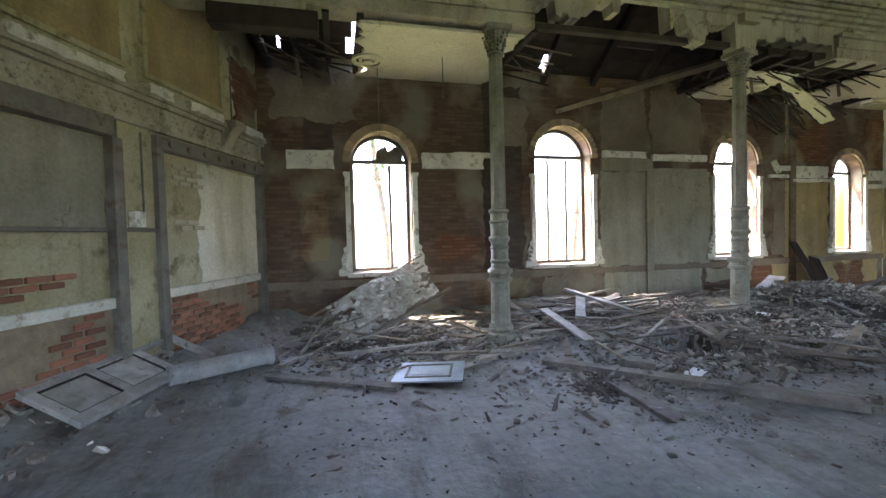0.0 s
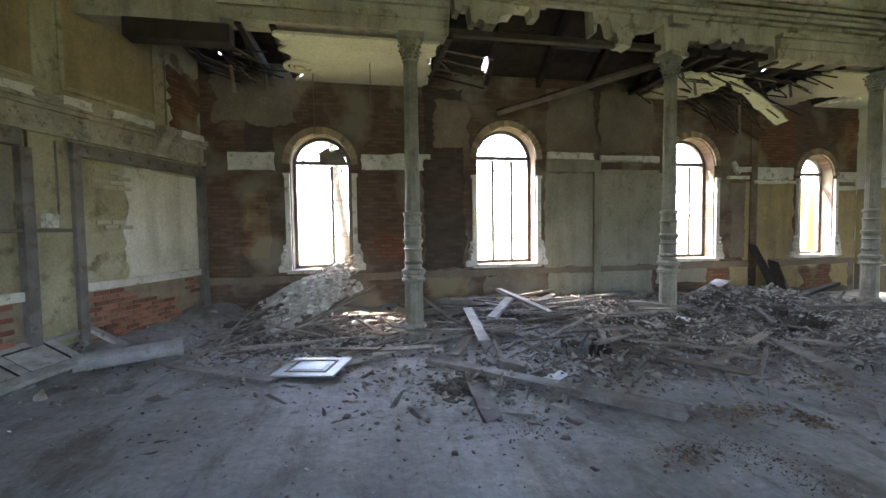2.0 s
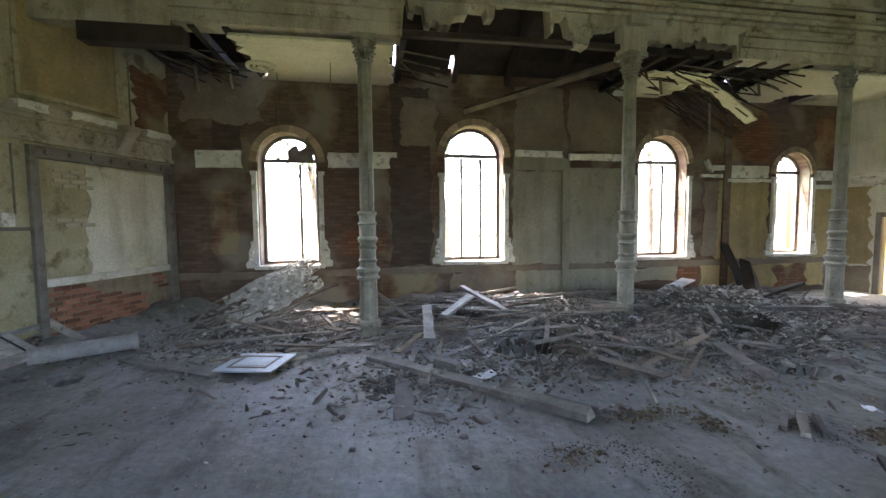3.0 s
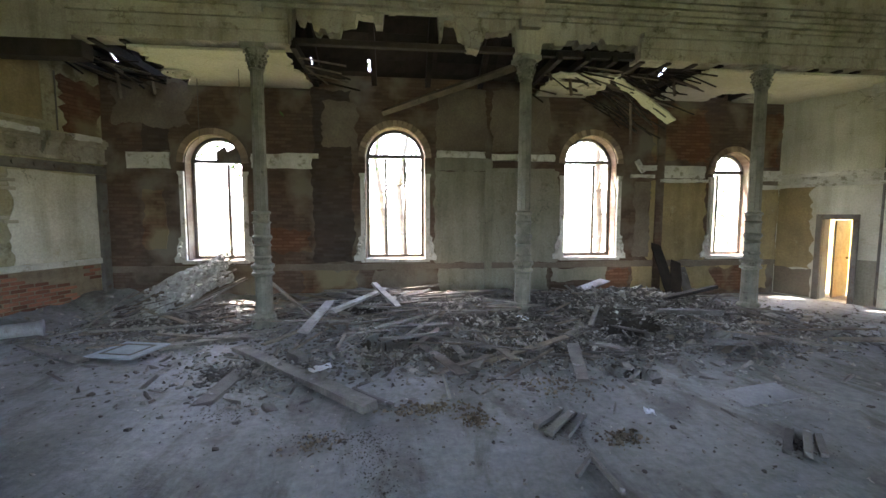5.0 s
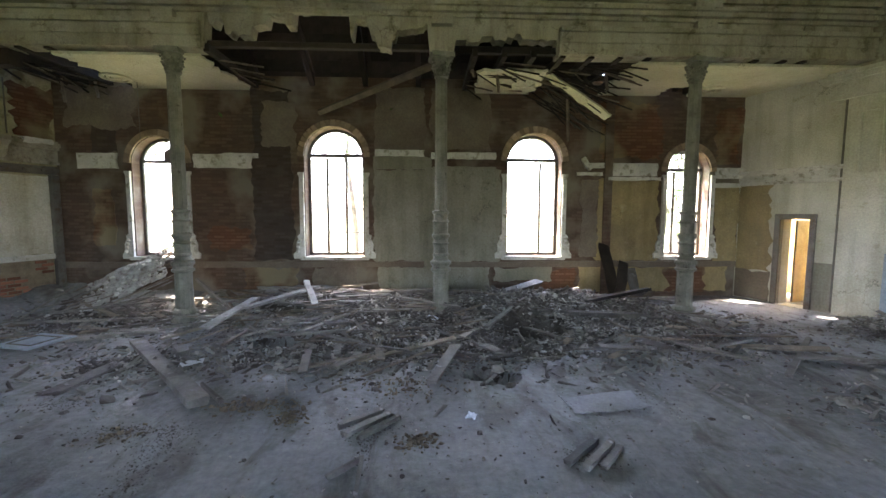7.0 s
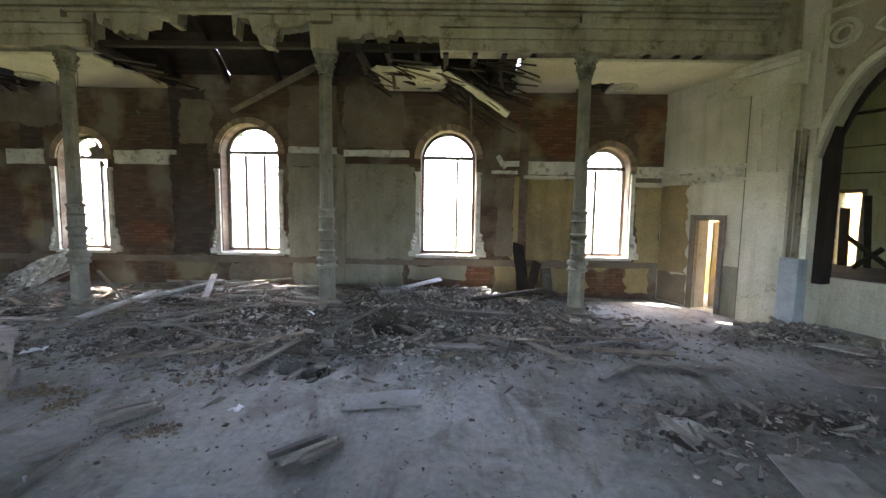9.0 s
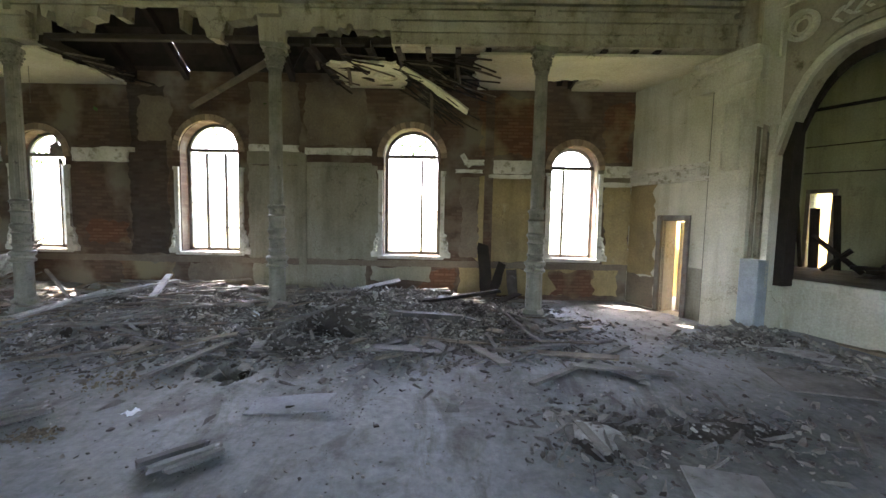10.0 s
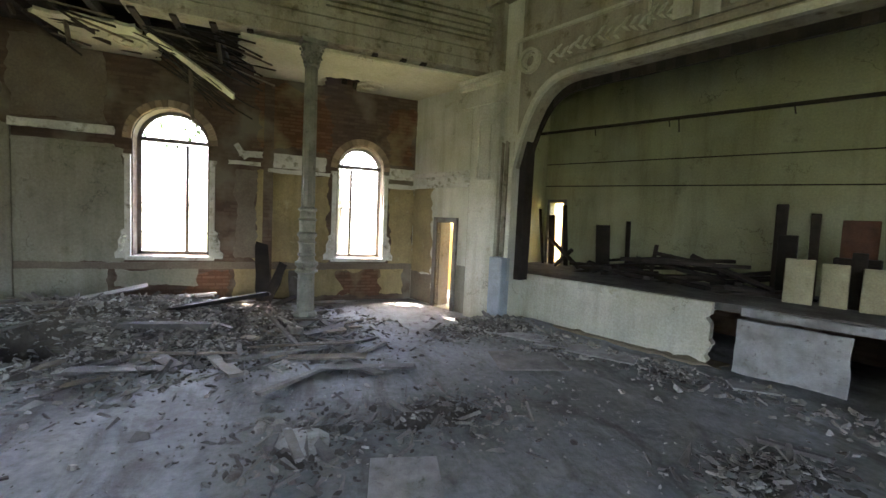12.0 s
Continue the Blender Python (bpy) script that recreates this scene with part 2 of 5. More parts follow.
M = dict(
    floor=add_smears(floor_mat(), (0.5, 0.45, 0.36), 1.1),
    creamboard=mat("cream_board", (0.36, 0.33, 0.2), (0.27, 0.24, 0.14), 0.85, 3.0, (0.16, 0.14, 0.08), 40.0, 0.2, vary=0.2, stain=0.52),
    greywood=mat("pale_grey_wood", (0.33, 0.32, 0.29), (0.21, 0.2, 0.175), 0.8, 5.0, (0.13, 0.115, 0.095), 40.0, 0.35, vary=0.2, stain=0.5),
    palebrick=mat("limewashed_brick", (0.36, 0.335, 0.25), (0.28, 0.25, 0.17), 0.95, 3.0, (0.27, 0.17, 0.1), 60.0, 0.4, vary=0.15, stain=0.56),
    umber=mat("umber_plaster", (0.17, 0.142, 0.1), (0.118, 0.094, 0.068), 0.92, 1.2, (0.18, 0.155, 0.11), 25.0, 0.3, stain=0.52),
    archbrick=mat("pale_arch_brick", (0.3, 0.24, 0.165), (0.2, 0.13, 0.085), 0.95, 3.0, (0.34, 0.31, 0.24), 60.0, 0.4, vary=0.35, stain=0.48),
    bed=mat("rubble_bed", (0.085, 0.072, 0.056), (0.038, 0.031, 0.024), 0.95, 1.6, (0.17, 0.157, 0.135), 22.0, 0.9, stain=0.53),
    insul=mat("mouldy_straw", (0.17, 0.138, 0.09), (0.1, 0.08, 0.052), 0.95, 5.0, None, 40.0, 0.6, vary=0.4),
    dust=mat("dusty_floor", (0.30, 0.31, 0.31), (0.17, 0.165, 0.155), 0.95, 0.55, (0.12, 0.105, 0.085), 30.0, 0.5, stain=0.53),
    green=mat("old_green_plaster", (0.36, 0.34, 0.225), (0.25, 0.225, 0.125), 0.92, 1.1, (0.15, 0.125, 0.065), 25.0, 0.3, streak=0.6, crack=0.55),
    ochre=mat("ochre_paint", (0.305, 0.243, 0.115), (0.215, 0.17, 0.088), 0.9, 1.3, (0.34, 0.30, 0.18), 25.0, 0.2, stain=0.52, streak=0.5, crack=0.55),
    grey=mat("grey_green_plaster", (0.25, 0.242, 0.185), (0.185, 0.175, 0.125), 0.9, 0.8, (0.15, 0.135, 0.085), 25.0, 0.25, stain=0.52, streak=0.5, crack=0.55),
    pale=mat("pale_plaster", (0.56, 0.55, 0.45), (0.42, 0.405, 0.3), 0.9, 0.9, (0.31, 0.275, 0.165), 30.0, 0.2, stain=0.53, streak=0.45, crack=0.55),
    cream=mat("cream_ceiling", (0.52, 0.50, 0.37), (0.42, 0.40, 0.27), 0.95, 0.7, (0.25, 0.21, 0.12), 30.0, 0.15, stain=0.56, crack=0.55),
    beam=mat("painted_stucco", (0.36, 0.335, 0.26), (0.25, 0.228, 0.17), 0.9, 1.5, (0.14, 0.12, 0.075), 30.0, 0.3, stain=0.48, streak=0.75, crack=0.55),
    white=mat("white_plaster", (0.58, 0.57, 0.5), (0.42, 0.41, 0.34), 0.9, 2.5, (0.25, 0.23, 0.17), 40.0, 0.3),
    iron=mat("painted_iron", (0.22, 0.215, 0.17), (0.14, 0.135, 0.105), 0.6, 4.0, (0.075, 0.062, 0.045), 50.0, 0.3, stain=0.5),
    steel=mat("grey_steel", (0.15, 0.141, 0.117), (0.095, 0.087, 0.07), 0.7, 3.0, (0.1, 0.075, 0.05), 50.0, 0.25),
    wood=mat("weathered_wood", (0.17, 0.157, 0.133), (0.092, 0.08, 0.065), 0.85, 3.0, (0.28, 0.27, 0.25), 35.0, 0.4, vary=0.45, stain=0.54),
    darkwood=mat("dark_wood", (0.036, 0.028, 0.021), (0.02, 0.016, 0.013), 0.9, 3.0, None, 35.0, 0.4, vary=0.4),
    lath=mat("lath_wood", (0.175, 0.142, 0.102), (0.1, 0.082, 0.06), 0.9, 4.0, None, 35.0, 0.3, vary=0.4),
    palewood=mat("pale_painted_wood", (0.50, 0.485, 0.42), (0.36, 0.345, 0.29), 0.7, 5.0, (0.2, 0.185, 0.15), 40.0, 0.25, vary=0.15, stain=0.54),
    bluedoor=mat("white_lacquer", (0.29, 0.335, 0.35), (0.22, 0.25, 0.26), 0.45, 4.0, (0.25, 0.25, 0.24), 40.0, 0.15, stain=0.57),
    brick=mat("red_brick", (0.25, 0.108, 0.064), (0.165, 0.085, 0.054), 0.95, 3.0, (0.32, 0.27, 0.19), 60.0, 0.4, vary=0.4, stain=0.5),
    soot=brick_mat("soot_black_brickwork", (0.082, 0.06, 0.046), (0.06, 0.048, 0.039), (0.8, 0.76, 0.7), (0.07, 0.06, 0.047), 0.56),
    mortar=mat("mortar", (0.24, 0.2, 0.13), (0.17, 0.13, 0.085), 0.95, 6.0, None, 60.0, 0.4),
    darkbrick=brick_mat("sooty_brickwork", (0.122, 0.08, 0.056), (0.1, 0.073, 0.054), (0.72, 0.67, 0.6), (0.155, 0.135, 0.098), 0.5),
    redbrick=brick_mat("worn_brickwork", (0.16, 0.078, 0.045), (0.12, 0.075, 0.045), (0.6, 0.55, 0.48), (0.19, 0.155, 0.09), 0.48),
    rubble=mat("plaster_rubble", (0.275, 0.258, 0.22), (0.12, 0.108, 0.088), 0.95, 2.0, (0.11, 0.09, 0.07), 40.0, 0.4, vary=0.6),
    dirt=mat("dark_dirt", (0.085, 0.07, 0.055), (0.05, 0.042, 0.035), 0.95, 2.0, (0.14, 0.125, 0.105), 40.0, 0.6),
    pipe=mat("grey_sheet", (0.27, 0.275, 0.27), (0.2, 0.2, 0.19), 0.7, 4.0, (0.2, 0.19, 0.17), 40.0, 0.2),
    paper=mat("white_paper", (0.72, 0.74, 0.76), (0.6, 0.61, 0.62), 0.7, 8.0, None, 30.0, 0.2),
    yellow=mat("yellow_paint", (0.55, 0.38, 0.1), (0.45, 0.3, 0.09), 0.9, 2.0, (0.3, 0.22, 0.1), 30.0, 0.2),
    stagegreen=mat("stage_wall_paint", (0.34, 0.35, 0.22), (0.25, 0.255, 0.15), 0.95, 0.7, (0.17, 0.165, 0.1), 30.0, 0.15, stain=0.54, streak=0.5, crack=0.55),
    leaf=mat("leaves", (0.06, 0.105, 0.025), (0.035, 0.065, 0.015), 0.7, 2.0, None, 20.0, 0.1, vary=0.4),
    bark=mat("bark", (0.2, 0.17, 0.13), (0.12, 0.1, 0.08), 0.95, 4.0, None, 30.0, 0.5),
    grass=mat("grass_ground", (0.1, 0.13, 0.045), (0.14, 0.13, 0.07), 0.95, 0.5, None, 20.0, 0.4),
    oldplaster=mat("grey_crumbled_plaster", (0.4, 0.39, 0.35), (0.25, 0.235, 0.2), 0.95, 4.0, (0.14, 0.12, 0.09), 30.0, 0.6, stain=0.48),
    red=mat("brown_board", (0.13, 0.06, 0.035), (0.085, 0.045, 0.03), 0.8, 5.0, None, 40.0, 0.3),
)


# ---- mesh helpers ----
def bx(bm, x0, x1, y0, y1, z0, z1):
    bmesh.ops.create_cube(bm, size=1, matrix=Matrix.Translation(((x0 + x1) / 2, (y0 + y1) / 2, (z0 + z1) / 2)) @ Matrix.Diagonal((abs(x1 - x0), abs(y1 - y0), abs(z1 - z0), 1)))
    return bm


def box(x0, x1, y0, y1, z0, z1, bevel=0.0):
    bm = bx(bmesh.new(), x0, x1, y0, y1, z0, z1)
    if bevel:
        bmesh.ops.bevel(bm, geom=bm.edges[:], offset=bevel, segments=1, affect="EDGES")
    return bm


def lathe(profile, seg=20, at=(0, 0, 0), bm=None):
    """A turned body: profile of (radius, height)."""
    bm = bm or bmesh.new()
    rings = [[bm.verts.new((at[0] + r * math.cos(2 * math.pi * k / seg), at[1] + r * math.sin(2 * math.pi * k / seg), at[2] + z)) for k in range(seg)] for r, z in profile]
    for a, b in zip(rings, rings[1:]):
        for k in range(seg):
            bm.faces.new((a[k], a[(k + 1) % seg], b[(k + 1) % seg], b[k]))
    bm.faces.new(rings[0][::-1])
    bm.faces.new(rings[-1])
    return bm


def prism(pts, put, d0, d1, bm=None):
    """A flat outline pts, laid by put(a, b, depth), with thickness from d0 to d1."""
    bm = bm or bmesh.new()
    f = [bm.verts.new(put(a, b, d0)) for a, b in pts]
    g = [bm.verts.new(put(a, b, d1)) for a, b in pts]
    n = len(pts)
    bm.faces.new(f)
    bm.faces.new(g[::-1])
    for k in range(n):
        bm.faces.new((f[(k + 1) % n], f[k], g[k], g[(k + 1) % n]))
    bmesh.ops.recalc_face_normals(bm, faces=bm.faces[:])
    return bm


def ragged(a0, a1, b0, b1, rough, seed, step=0.09):
    """Outline of a broken-off sheet: a rectangle whose edges are torn by rough = (a0, a1, b0, b1) metres."""
    rng = random.Random(seed)
    pts = []

    def line(p, q, r, ax):
        n = max(2, int(math.dist(p, q) / step))
        walk_off = 0.0
        for k in range(n):
            f = k / n
            c = [p[0] + (q[0] - p[0]) * f, p[1] + (q[1] - p[1]) * f]
            if r and k:
                walk_off = 0.75 * walk_off + rng.uniform(-r, r) * 0.7
                c[ax] += walk_off
            pts.append(tuple(c))

    line((a0, b0), (a1, b0), rough[2], 1)
    line((a1, b0), (a1, b1), rough[1], 0)
    line((a1, b1), (a0, b1), rough[3], 1)
    line((a0, b1), (a0, b0), rough[0], 0)
    return pts


def tube(bm, p, q, r, seg=8, r2=None):
    p, q = Vector(p), Vector(q)
    d = q - p
    bmesh.ops.create_cone(bm, cap_ends=True, segments=seg, radius1=r, radius2=r if r2 is None else r2, depth=d.length, matrix=Matrix.Translation((p + q) / 2) @ d.to_track_quat("Z", "Y").to_matrix().to_4x4())
    return bm


def ring(bm, c, r, w, put, d0, d1, seg=28):
    """A flat ring moulding of radius r and width w round c."""
    for k in range(seg):
        a, b = 2 * math.pi * k / seg, 2 * math.pi * (k + 1) / seg
        prism([(c[0] + q * math.cos(e), c[1] + q * math.sin(e)) for q, e in ((r, a), (r + w, a), (r + w, b), (r, b))], put, d0, d1, bm)
    return bm


def finish(name, bm, material):
    me = bpy.data.meshes.new(name)
    bm.to_mesh(me)
    bm.free()
    me.materials.append(material)
    return me


def part(name, bm, material, parent, label=""):
    ob = new(name, finish(name, bm, material))
    ob.parent = parent
    return tagged(ob, label)


def thing(name, label, category, m=None, group="", kind=""):
    ob = new(name)
    ob.empty_display_size = 0.1
    if m:
        ob.matrix_world = m
    return tagged(ob, label, category, group, kind)


def solid(name, bm, material, label, category, m=None, group="", kind=""):
    ob = new(name, finish(name, bm, material))
    if m:
        ob.matrix_world = m
    return tagged(ob, label, category, group, kind)


NORTH = lambda a, b, d: (a, YW - d, b)      # on the window wall, d into the room
NAVE = lambda a, b, d: (a, YC - d, b)       # on the wall over the columns
FLAT = lambda a, b, d: (a, b, d)
LEFT = Matrix.Translation((0.5, 8.79, 0)) @ Matrix.Rotation(radians(-110), 4, "Z")   # x along the wall from the corner, y into the room
RIGHT = Matrix.Translation((17.0, 8.79, 0)) @ Matrix.Rotation(radians(110), 4, "Z")    # -x along the wall from the corner, y into the room
STAGE = RIGHT                 # the stage opens in the same wall
ONSTAGE = STAGE @ Matrix.Translation((1.15, 0, 0))
LW = lambda a, b, d: (a, d, b)
RW = lambda a, b, d: (-a, d, b)


def lump(x, y):
    """Height of the littered floor."""
    h = 0.02 * noise.noise((x * 0.9, y * 0.9, 0)) + 0.012 * noise.noise((x * 4, y * 4, 3))
    bank = math.exp(-((y - 7.4) / 1.5) ** 2) * min(1, max(0, (x - 4.6) / 1.5)) * min(1, max(0, (15.0 - x) / 2))
    h += bank * (0.2 + 0.16 * noise.noise((x * 0.8, y * 1.2, 7)) + 0.07 * noise.noise((x * 3, y * 3, 1)))
    heap = math.exp(-((x - 11.3) / 1.6) ** 2 - ((y - 6.6) / 0.7) ** 2)
    h += 0.28 * heap
    h += 0.10 * math.exp(-((y - 5.0) / 1.3) ** 2) * min(1, max(0, (x - 5.5) / 2)) * min(1, max(0, (16 - x) / 3)) * (0.6 + noise.noise((x * 2.2, y * 2.2, 5)))
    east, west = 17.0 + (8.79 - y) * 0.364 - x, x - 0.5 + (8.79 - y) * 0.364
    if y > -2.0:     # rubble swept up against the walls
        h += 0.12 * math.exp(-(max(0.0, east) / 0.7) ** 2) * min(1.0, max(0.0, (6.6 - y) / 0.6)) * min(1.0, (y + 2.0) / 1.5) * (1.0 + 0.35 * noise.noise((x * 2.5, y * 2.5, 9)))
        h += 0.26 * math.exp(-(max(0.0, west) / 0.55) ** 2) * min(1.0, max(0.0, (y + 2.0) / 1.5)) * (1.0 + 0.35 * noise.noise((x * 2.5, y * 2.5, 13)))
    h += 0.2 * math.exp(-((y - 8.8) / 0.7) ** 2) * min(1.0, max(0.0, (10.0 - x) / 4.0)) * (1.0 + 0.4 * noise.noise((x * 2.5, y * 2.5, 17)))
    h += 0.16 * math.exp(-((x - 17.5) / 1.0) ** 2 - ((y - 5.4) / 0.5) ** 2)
    for cx, cy, r, d in ((6.91, 5.19, 0.42, 0.5), (10.96, 5.5, 0.5, 0.5), (9.97, 3.7, 0.25, 0.35), (0.69, 5.15, 0.16, 0.3)):
        e = math.hypot((x - cx) / 1.4, y - cy) + 0.12 * noise.noise((x * 3, y * 3, 11))
        h -= d * max(0, min(1, (r - e) / 0.12))
    return h

# ---- ground, floor, outer walls ----
def sheet(name, x0, x1, y0, y1, step, f, material):
    nx, ny = int((x1 - x0) / step) + 1, int((y1 - y0) / step) + 1
    vs = [(x0 + (x1 - x0) * i / (nx - 1), y0 + (y1 - y0) * j / (ny - 1)) for j in range(ny) for i in range(nx)]
    me = bpy.data.meshes.new(name)
    me.from_pydata([(x, y, f(x, y)) for x, y in vs], [], [(j * nx + i, j * nx + i + 1, (j + 1) * nx + i + 1, (j + 1) * nx + i) for j in range(ny - 1) for i in range(nx - 1)])
    me.materials.append(material)
    return new(name, me)


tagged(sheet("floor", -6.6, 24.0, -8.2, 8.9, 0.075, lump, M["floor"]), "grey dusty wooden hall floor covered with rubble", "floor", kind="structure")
tagged(sheet("ground", -300, 300, -300, 300, 20, lambda x, y: -0.9, M["grass"]), "overgrown grassy ground round the building", "ground", kind="structure")


def bed(x, y):
    """Broken earth and rotten boards: above the floor only where the mask is positive."""
    k = -0.6
    for cx, cy, rx, ry, a in ((8.6, 7.2, 3.6, 1.2, 1.5), (12.2, 6.2, 2.6, 1.5, 1.4), (8.6, 4.9, 2.4, 0.9, 1.0), (2.4, 7.4, 1.6, 1.0, 0.9), (15.45, 2.6, 0.75, 0.4, 1.0), (14.1, 2.4, 0.45, 0.45, 0.8), (17.8, 0.8, 0.7, 0.3, 1.0), (17.5, 5.2, 0.9, 0.35, 0.9), (4.7, 4.2, 0.5, 0.6, 0.7)):
        k += a * math.exp(-((x - cx) / rx) ** 2 - ((y - cy) / ry) ** 2)
    k += 0.55 * noise.noise((x * 1.3, y * 1.3, 21)) + 0.35 * noise.noise((x * 4, y * 4, 22))
    return lump(x, y) + max(-0.06, min(0.09, 0.07 * k + 0.03 * noise.noise((x * 9, y * 9, 23))))


tagged(sheet("rubble_bed", 0.3, 19.0, -1.2, 8.75, 0.06, bed, M["bed"]), "dark broken earth and rotten wood on the floor", "rubble", kind="stuff")


def arched_wall(bm, x0, x1, z1, wx0, wx1, sill, spring, y0, y1, seg=18):
    """A stretch of wall with one arched opening that goes through it."""
    cx, r = (wx0 + wx1) / 2, (wx1 - wx0) / 2
    arc = [(cx - r * math.cos(math.pi * k / seg), spring + r * math.sin(math.pi * k / seg)) for k in range(seg + 1)]
    put = lambda a, b, d: (a, d, b)
    prism([(x0, -0.9), (wx0, -0.9), (wx0, z1), (x0, z1)], put, y0, y1, bm)
    prism([(wx1, -0.9), (x1, -0.9), (x1, z1), (wx1, z1)], put, y0, y1, bm)
    prism([(wx0, -0.9), (wx1, -0.9), (wx1, sill), (wx0, sill)], put, y0, y1, bm)
    for (a, b), (c, d) in zip(arc, arc[1:]):
        prism([(a, b), (c, d), (c, z1), (a, z1)], put, y0, y1, bm)


bm = bmesh.new()
cuts = (-0.2, 4.8, 9.4, 13.9, 17.8)
for (a, b), c0, c1, sp in zip(WINS, cuts, cuts[1:], SPRINGS):
    arched_wall(bm, c0, c1, 5.28, a, b, SILL, sp, YW, YW + TH)
wall_north = solid("wall_north", bm, M["darkbrick"], "sooty brick window wall with remains of plaster", "wall", kind="structure")

# wall behind the camera, with its own tall openings
bm = bmesh.new()
for k in range(4):
    arched_wall(bm, -1.5 + 5.5 * k, 4.0 + 5.5 * k, CEIL + 0.2, 0.1 + 5.5 * k, 1.9 + 5.5 * k, 0.9, 3.4, -8.6, -8.2)
bx(bm, 20.5, 26.0, -8.6, -8.2, -0.9, CEIL + 0.2)
bx(bm, -7.0, -1.5, -8.6, -8.2, -0.9, CEIL + 0.2)
solid("wall_south", bm, M["grey"], "plain plastered wall with tall openings", "wall", kind="structure")

# left wall
wall_west = thing("wall_west", "greenish plaster wall with exposed red brick and steel frames", "wall", LEFT, kind="structure")
part("plaster", box(-0.4, 18, -0.45, 0, -0.9, CEIL + 0.2), M["green"], wall_west)
# right wall, with a door and the stage opening
wall_east = thing("wall_east", "pale plastered wall with a door and a stage arch", "wall", RIGHT, kind="structure")
AX0, AX1, ASP, ATOP = 3.2, 11.6, 3.1, 4.62     # stage arch
bm = bmesh.new()
prism([(-0.5, -0.9), (0.98, -0.9), (0.98, CEIL + 0.2), (-0.5, CEIL + 0.2)], RW, -0.4, 0, bm)
prism([(0.98, 1.98), (1.56, 1.98), (1.56, CEIL + 0.2), (0.98, CEIL + 0.2)], RW, -0.4, 0, bm)
prism([(0.98, -0.9), (1.56, -0.9), (1.56, 0.0), (0.98, 0.0)], RW, -0.4, 0, bm)
prism([(1.56, -0.9), (AX0, -0.9), (AX0, CEIL + 0.2), (1.56, CEIL + 0.2)], RW, -0.4, 0, bm)
part("plaster", bm, M["pale"], wall_east)
arch_wall = thing("wall_stage_arch", "splayed pale wall with the wide stage arch, toned darker as shade", "wall", STAGE, kind="structure")
bm = bmesh.new()
prism([(AX1, -0.9), (18, -0.9), (18, CEIL + 0.2), (AX1, CEIL + 0.2)], RW, -0.4, 0, bm)


def arch_z(u):
    """Underside of the stage arch: quarter rounds at the ends, nearly flat between."""
    e = min(u - AX0, AX1 - u)
    return ATOP - (ATOP - ASP) * (max(0.0, 1 - e / 1.35) ** 3.6)


ucut = [AX0 + (AX1 - AX0) * k / 60 for k in range(61)]
for a, b in zip(ucut, ucut[1:]):
    prism([(a, arch_z(a)), (b, arch_z(b)), (b, CEIL + 0.2), (a, CEIL + 0.2)], RW, -0.4, 0, bm)
# Darker stucco tone paints the upper wall as unlit; its plaster is pale.
part("plaster", bm, M["beam"], arch_wall)

# main ceiling and the ceiling of the aisle
solid("ceiling", box(-7, 26, -8.6, YC + 0.1, CEIL, CEIL + 0.2), M["beam"], "stained stucco hall ceiling", "ceiling", kind="structure")
bm = bmesh.new()
prism(ragged(2.35, 5.0, YC, YW, (0.14, 0.12, 0, 0.05), 3), FLAT, AISLE, AISLE + 0.05, bm)
prism(ragged(13.2, 17.8, YC, 8.05, (0.16, 0, 0, 0.09), 5), FLAT, AISLE, AISLE + 0.05, bm)
prism(ragged(13.3, 14.7, 7.9, YW, (0.1, 0.16, 0, 0), 15), FLAT, AISLE + 0.004, AISLE + 0.054, bm)
prism(ragged(15.5, 17.2, 7.9, YW, (0.16, 0, 0, 0), 16), FLAT, AISLE + 0.004, AISLE + 0.054, bm)
prism(ragged(10.3, 11.6, YC + 0.5, YW, (0.12, 0.15, 0.1, 0.03), 6), FLAT, AISLE, AISLE + 0.05, bm)
solid("ceiling_aisle", bm, M["cream"], "cream plaster aisle ceiling, partly fallen in", "ceiling", kind="structure")

# lean-to roof over the aisle: dark boards on rafters, with gaps
roof = thing("roof", "dark boarded lean-to roof with holes", "roof", kind="structure")
slope = math.atan2(1.8, 2.6)
rm = Matrix.Translation((0, YW + 0.45, 5.0)) @ Matrix.Rotation(-slope, 4, "X")
gaps = {(4, 2): 0.86, (4, 3): 0.94, (3, 2): 0.96, (1, 2): 0.86, (1, 3): 0.94, (0, 2): 0.95, (10, 2): 0.9, (9, 3): 0.95, (3, 3): 0.97, (4, 1): 0.96, (9, 2): 0.93, (0, 3): 0.96, (5, 4): 0.985, (6, 3): 0.985, (7, 4): 0.985, (2, 3): 0.98}
board = finish("board", box(0, 1.4, 0, 0.31, -0.012, 0.012), M["darkwood"])
rr = random.Random(4)
for k in range(14):
    for j in range(12):
        ob = new("board", board)
        short = gaps.get((k, j), rr.choice((1.0, 1.005, 1.01)))
        ob.matrix_world = rm @ Matrix.Translation((-0.4 + 1.38 * k, -0.32 * (j + 1), rr.uniform(-0.006, 0.006))) @ Matrix.Diagonal((short, rr.choice((1.02, 1.03, 1.04)), 1, 1))
        ob.parent = roof
rafter = finish("rafter", box(-0.06, 0.06, -3.7, 0, -0.2, -0.03), M["darkwood"])
for k in range(15):
    ob = new("rafter", rafter)
    ob.matrix_world = rm @ Matrix.Translation((0.2 + 1.25 * k, 0, 0))
    ob.parent = roof
part("back_board", box(-0.4, 18.9, YC - 0.1, YC - 0.02, 6.5, 9.0), M["darkwood"], roof)
joist = finish("ceiling_joist", box(-0.05, 0.05, YC - 0.1, YW + 0.1, AISLE + 0.055, AISLE + 0.2), M["darkwood"])
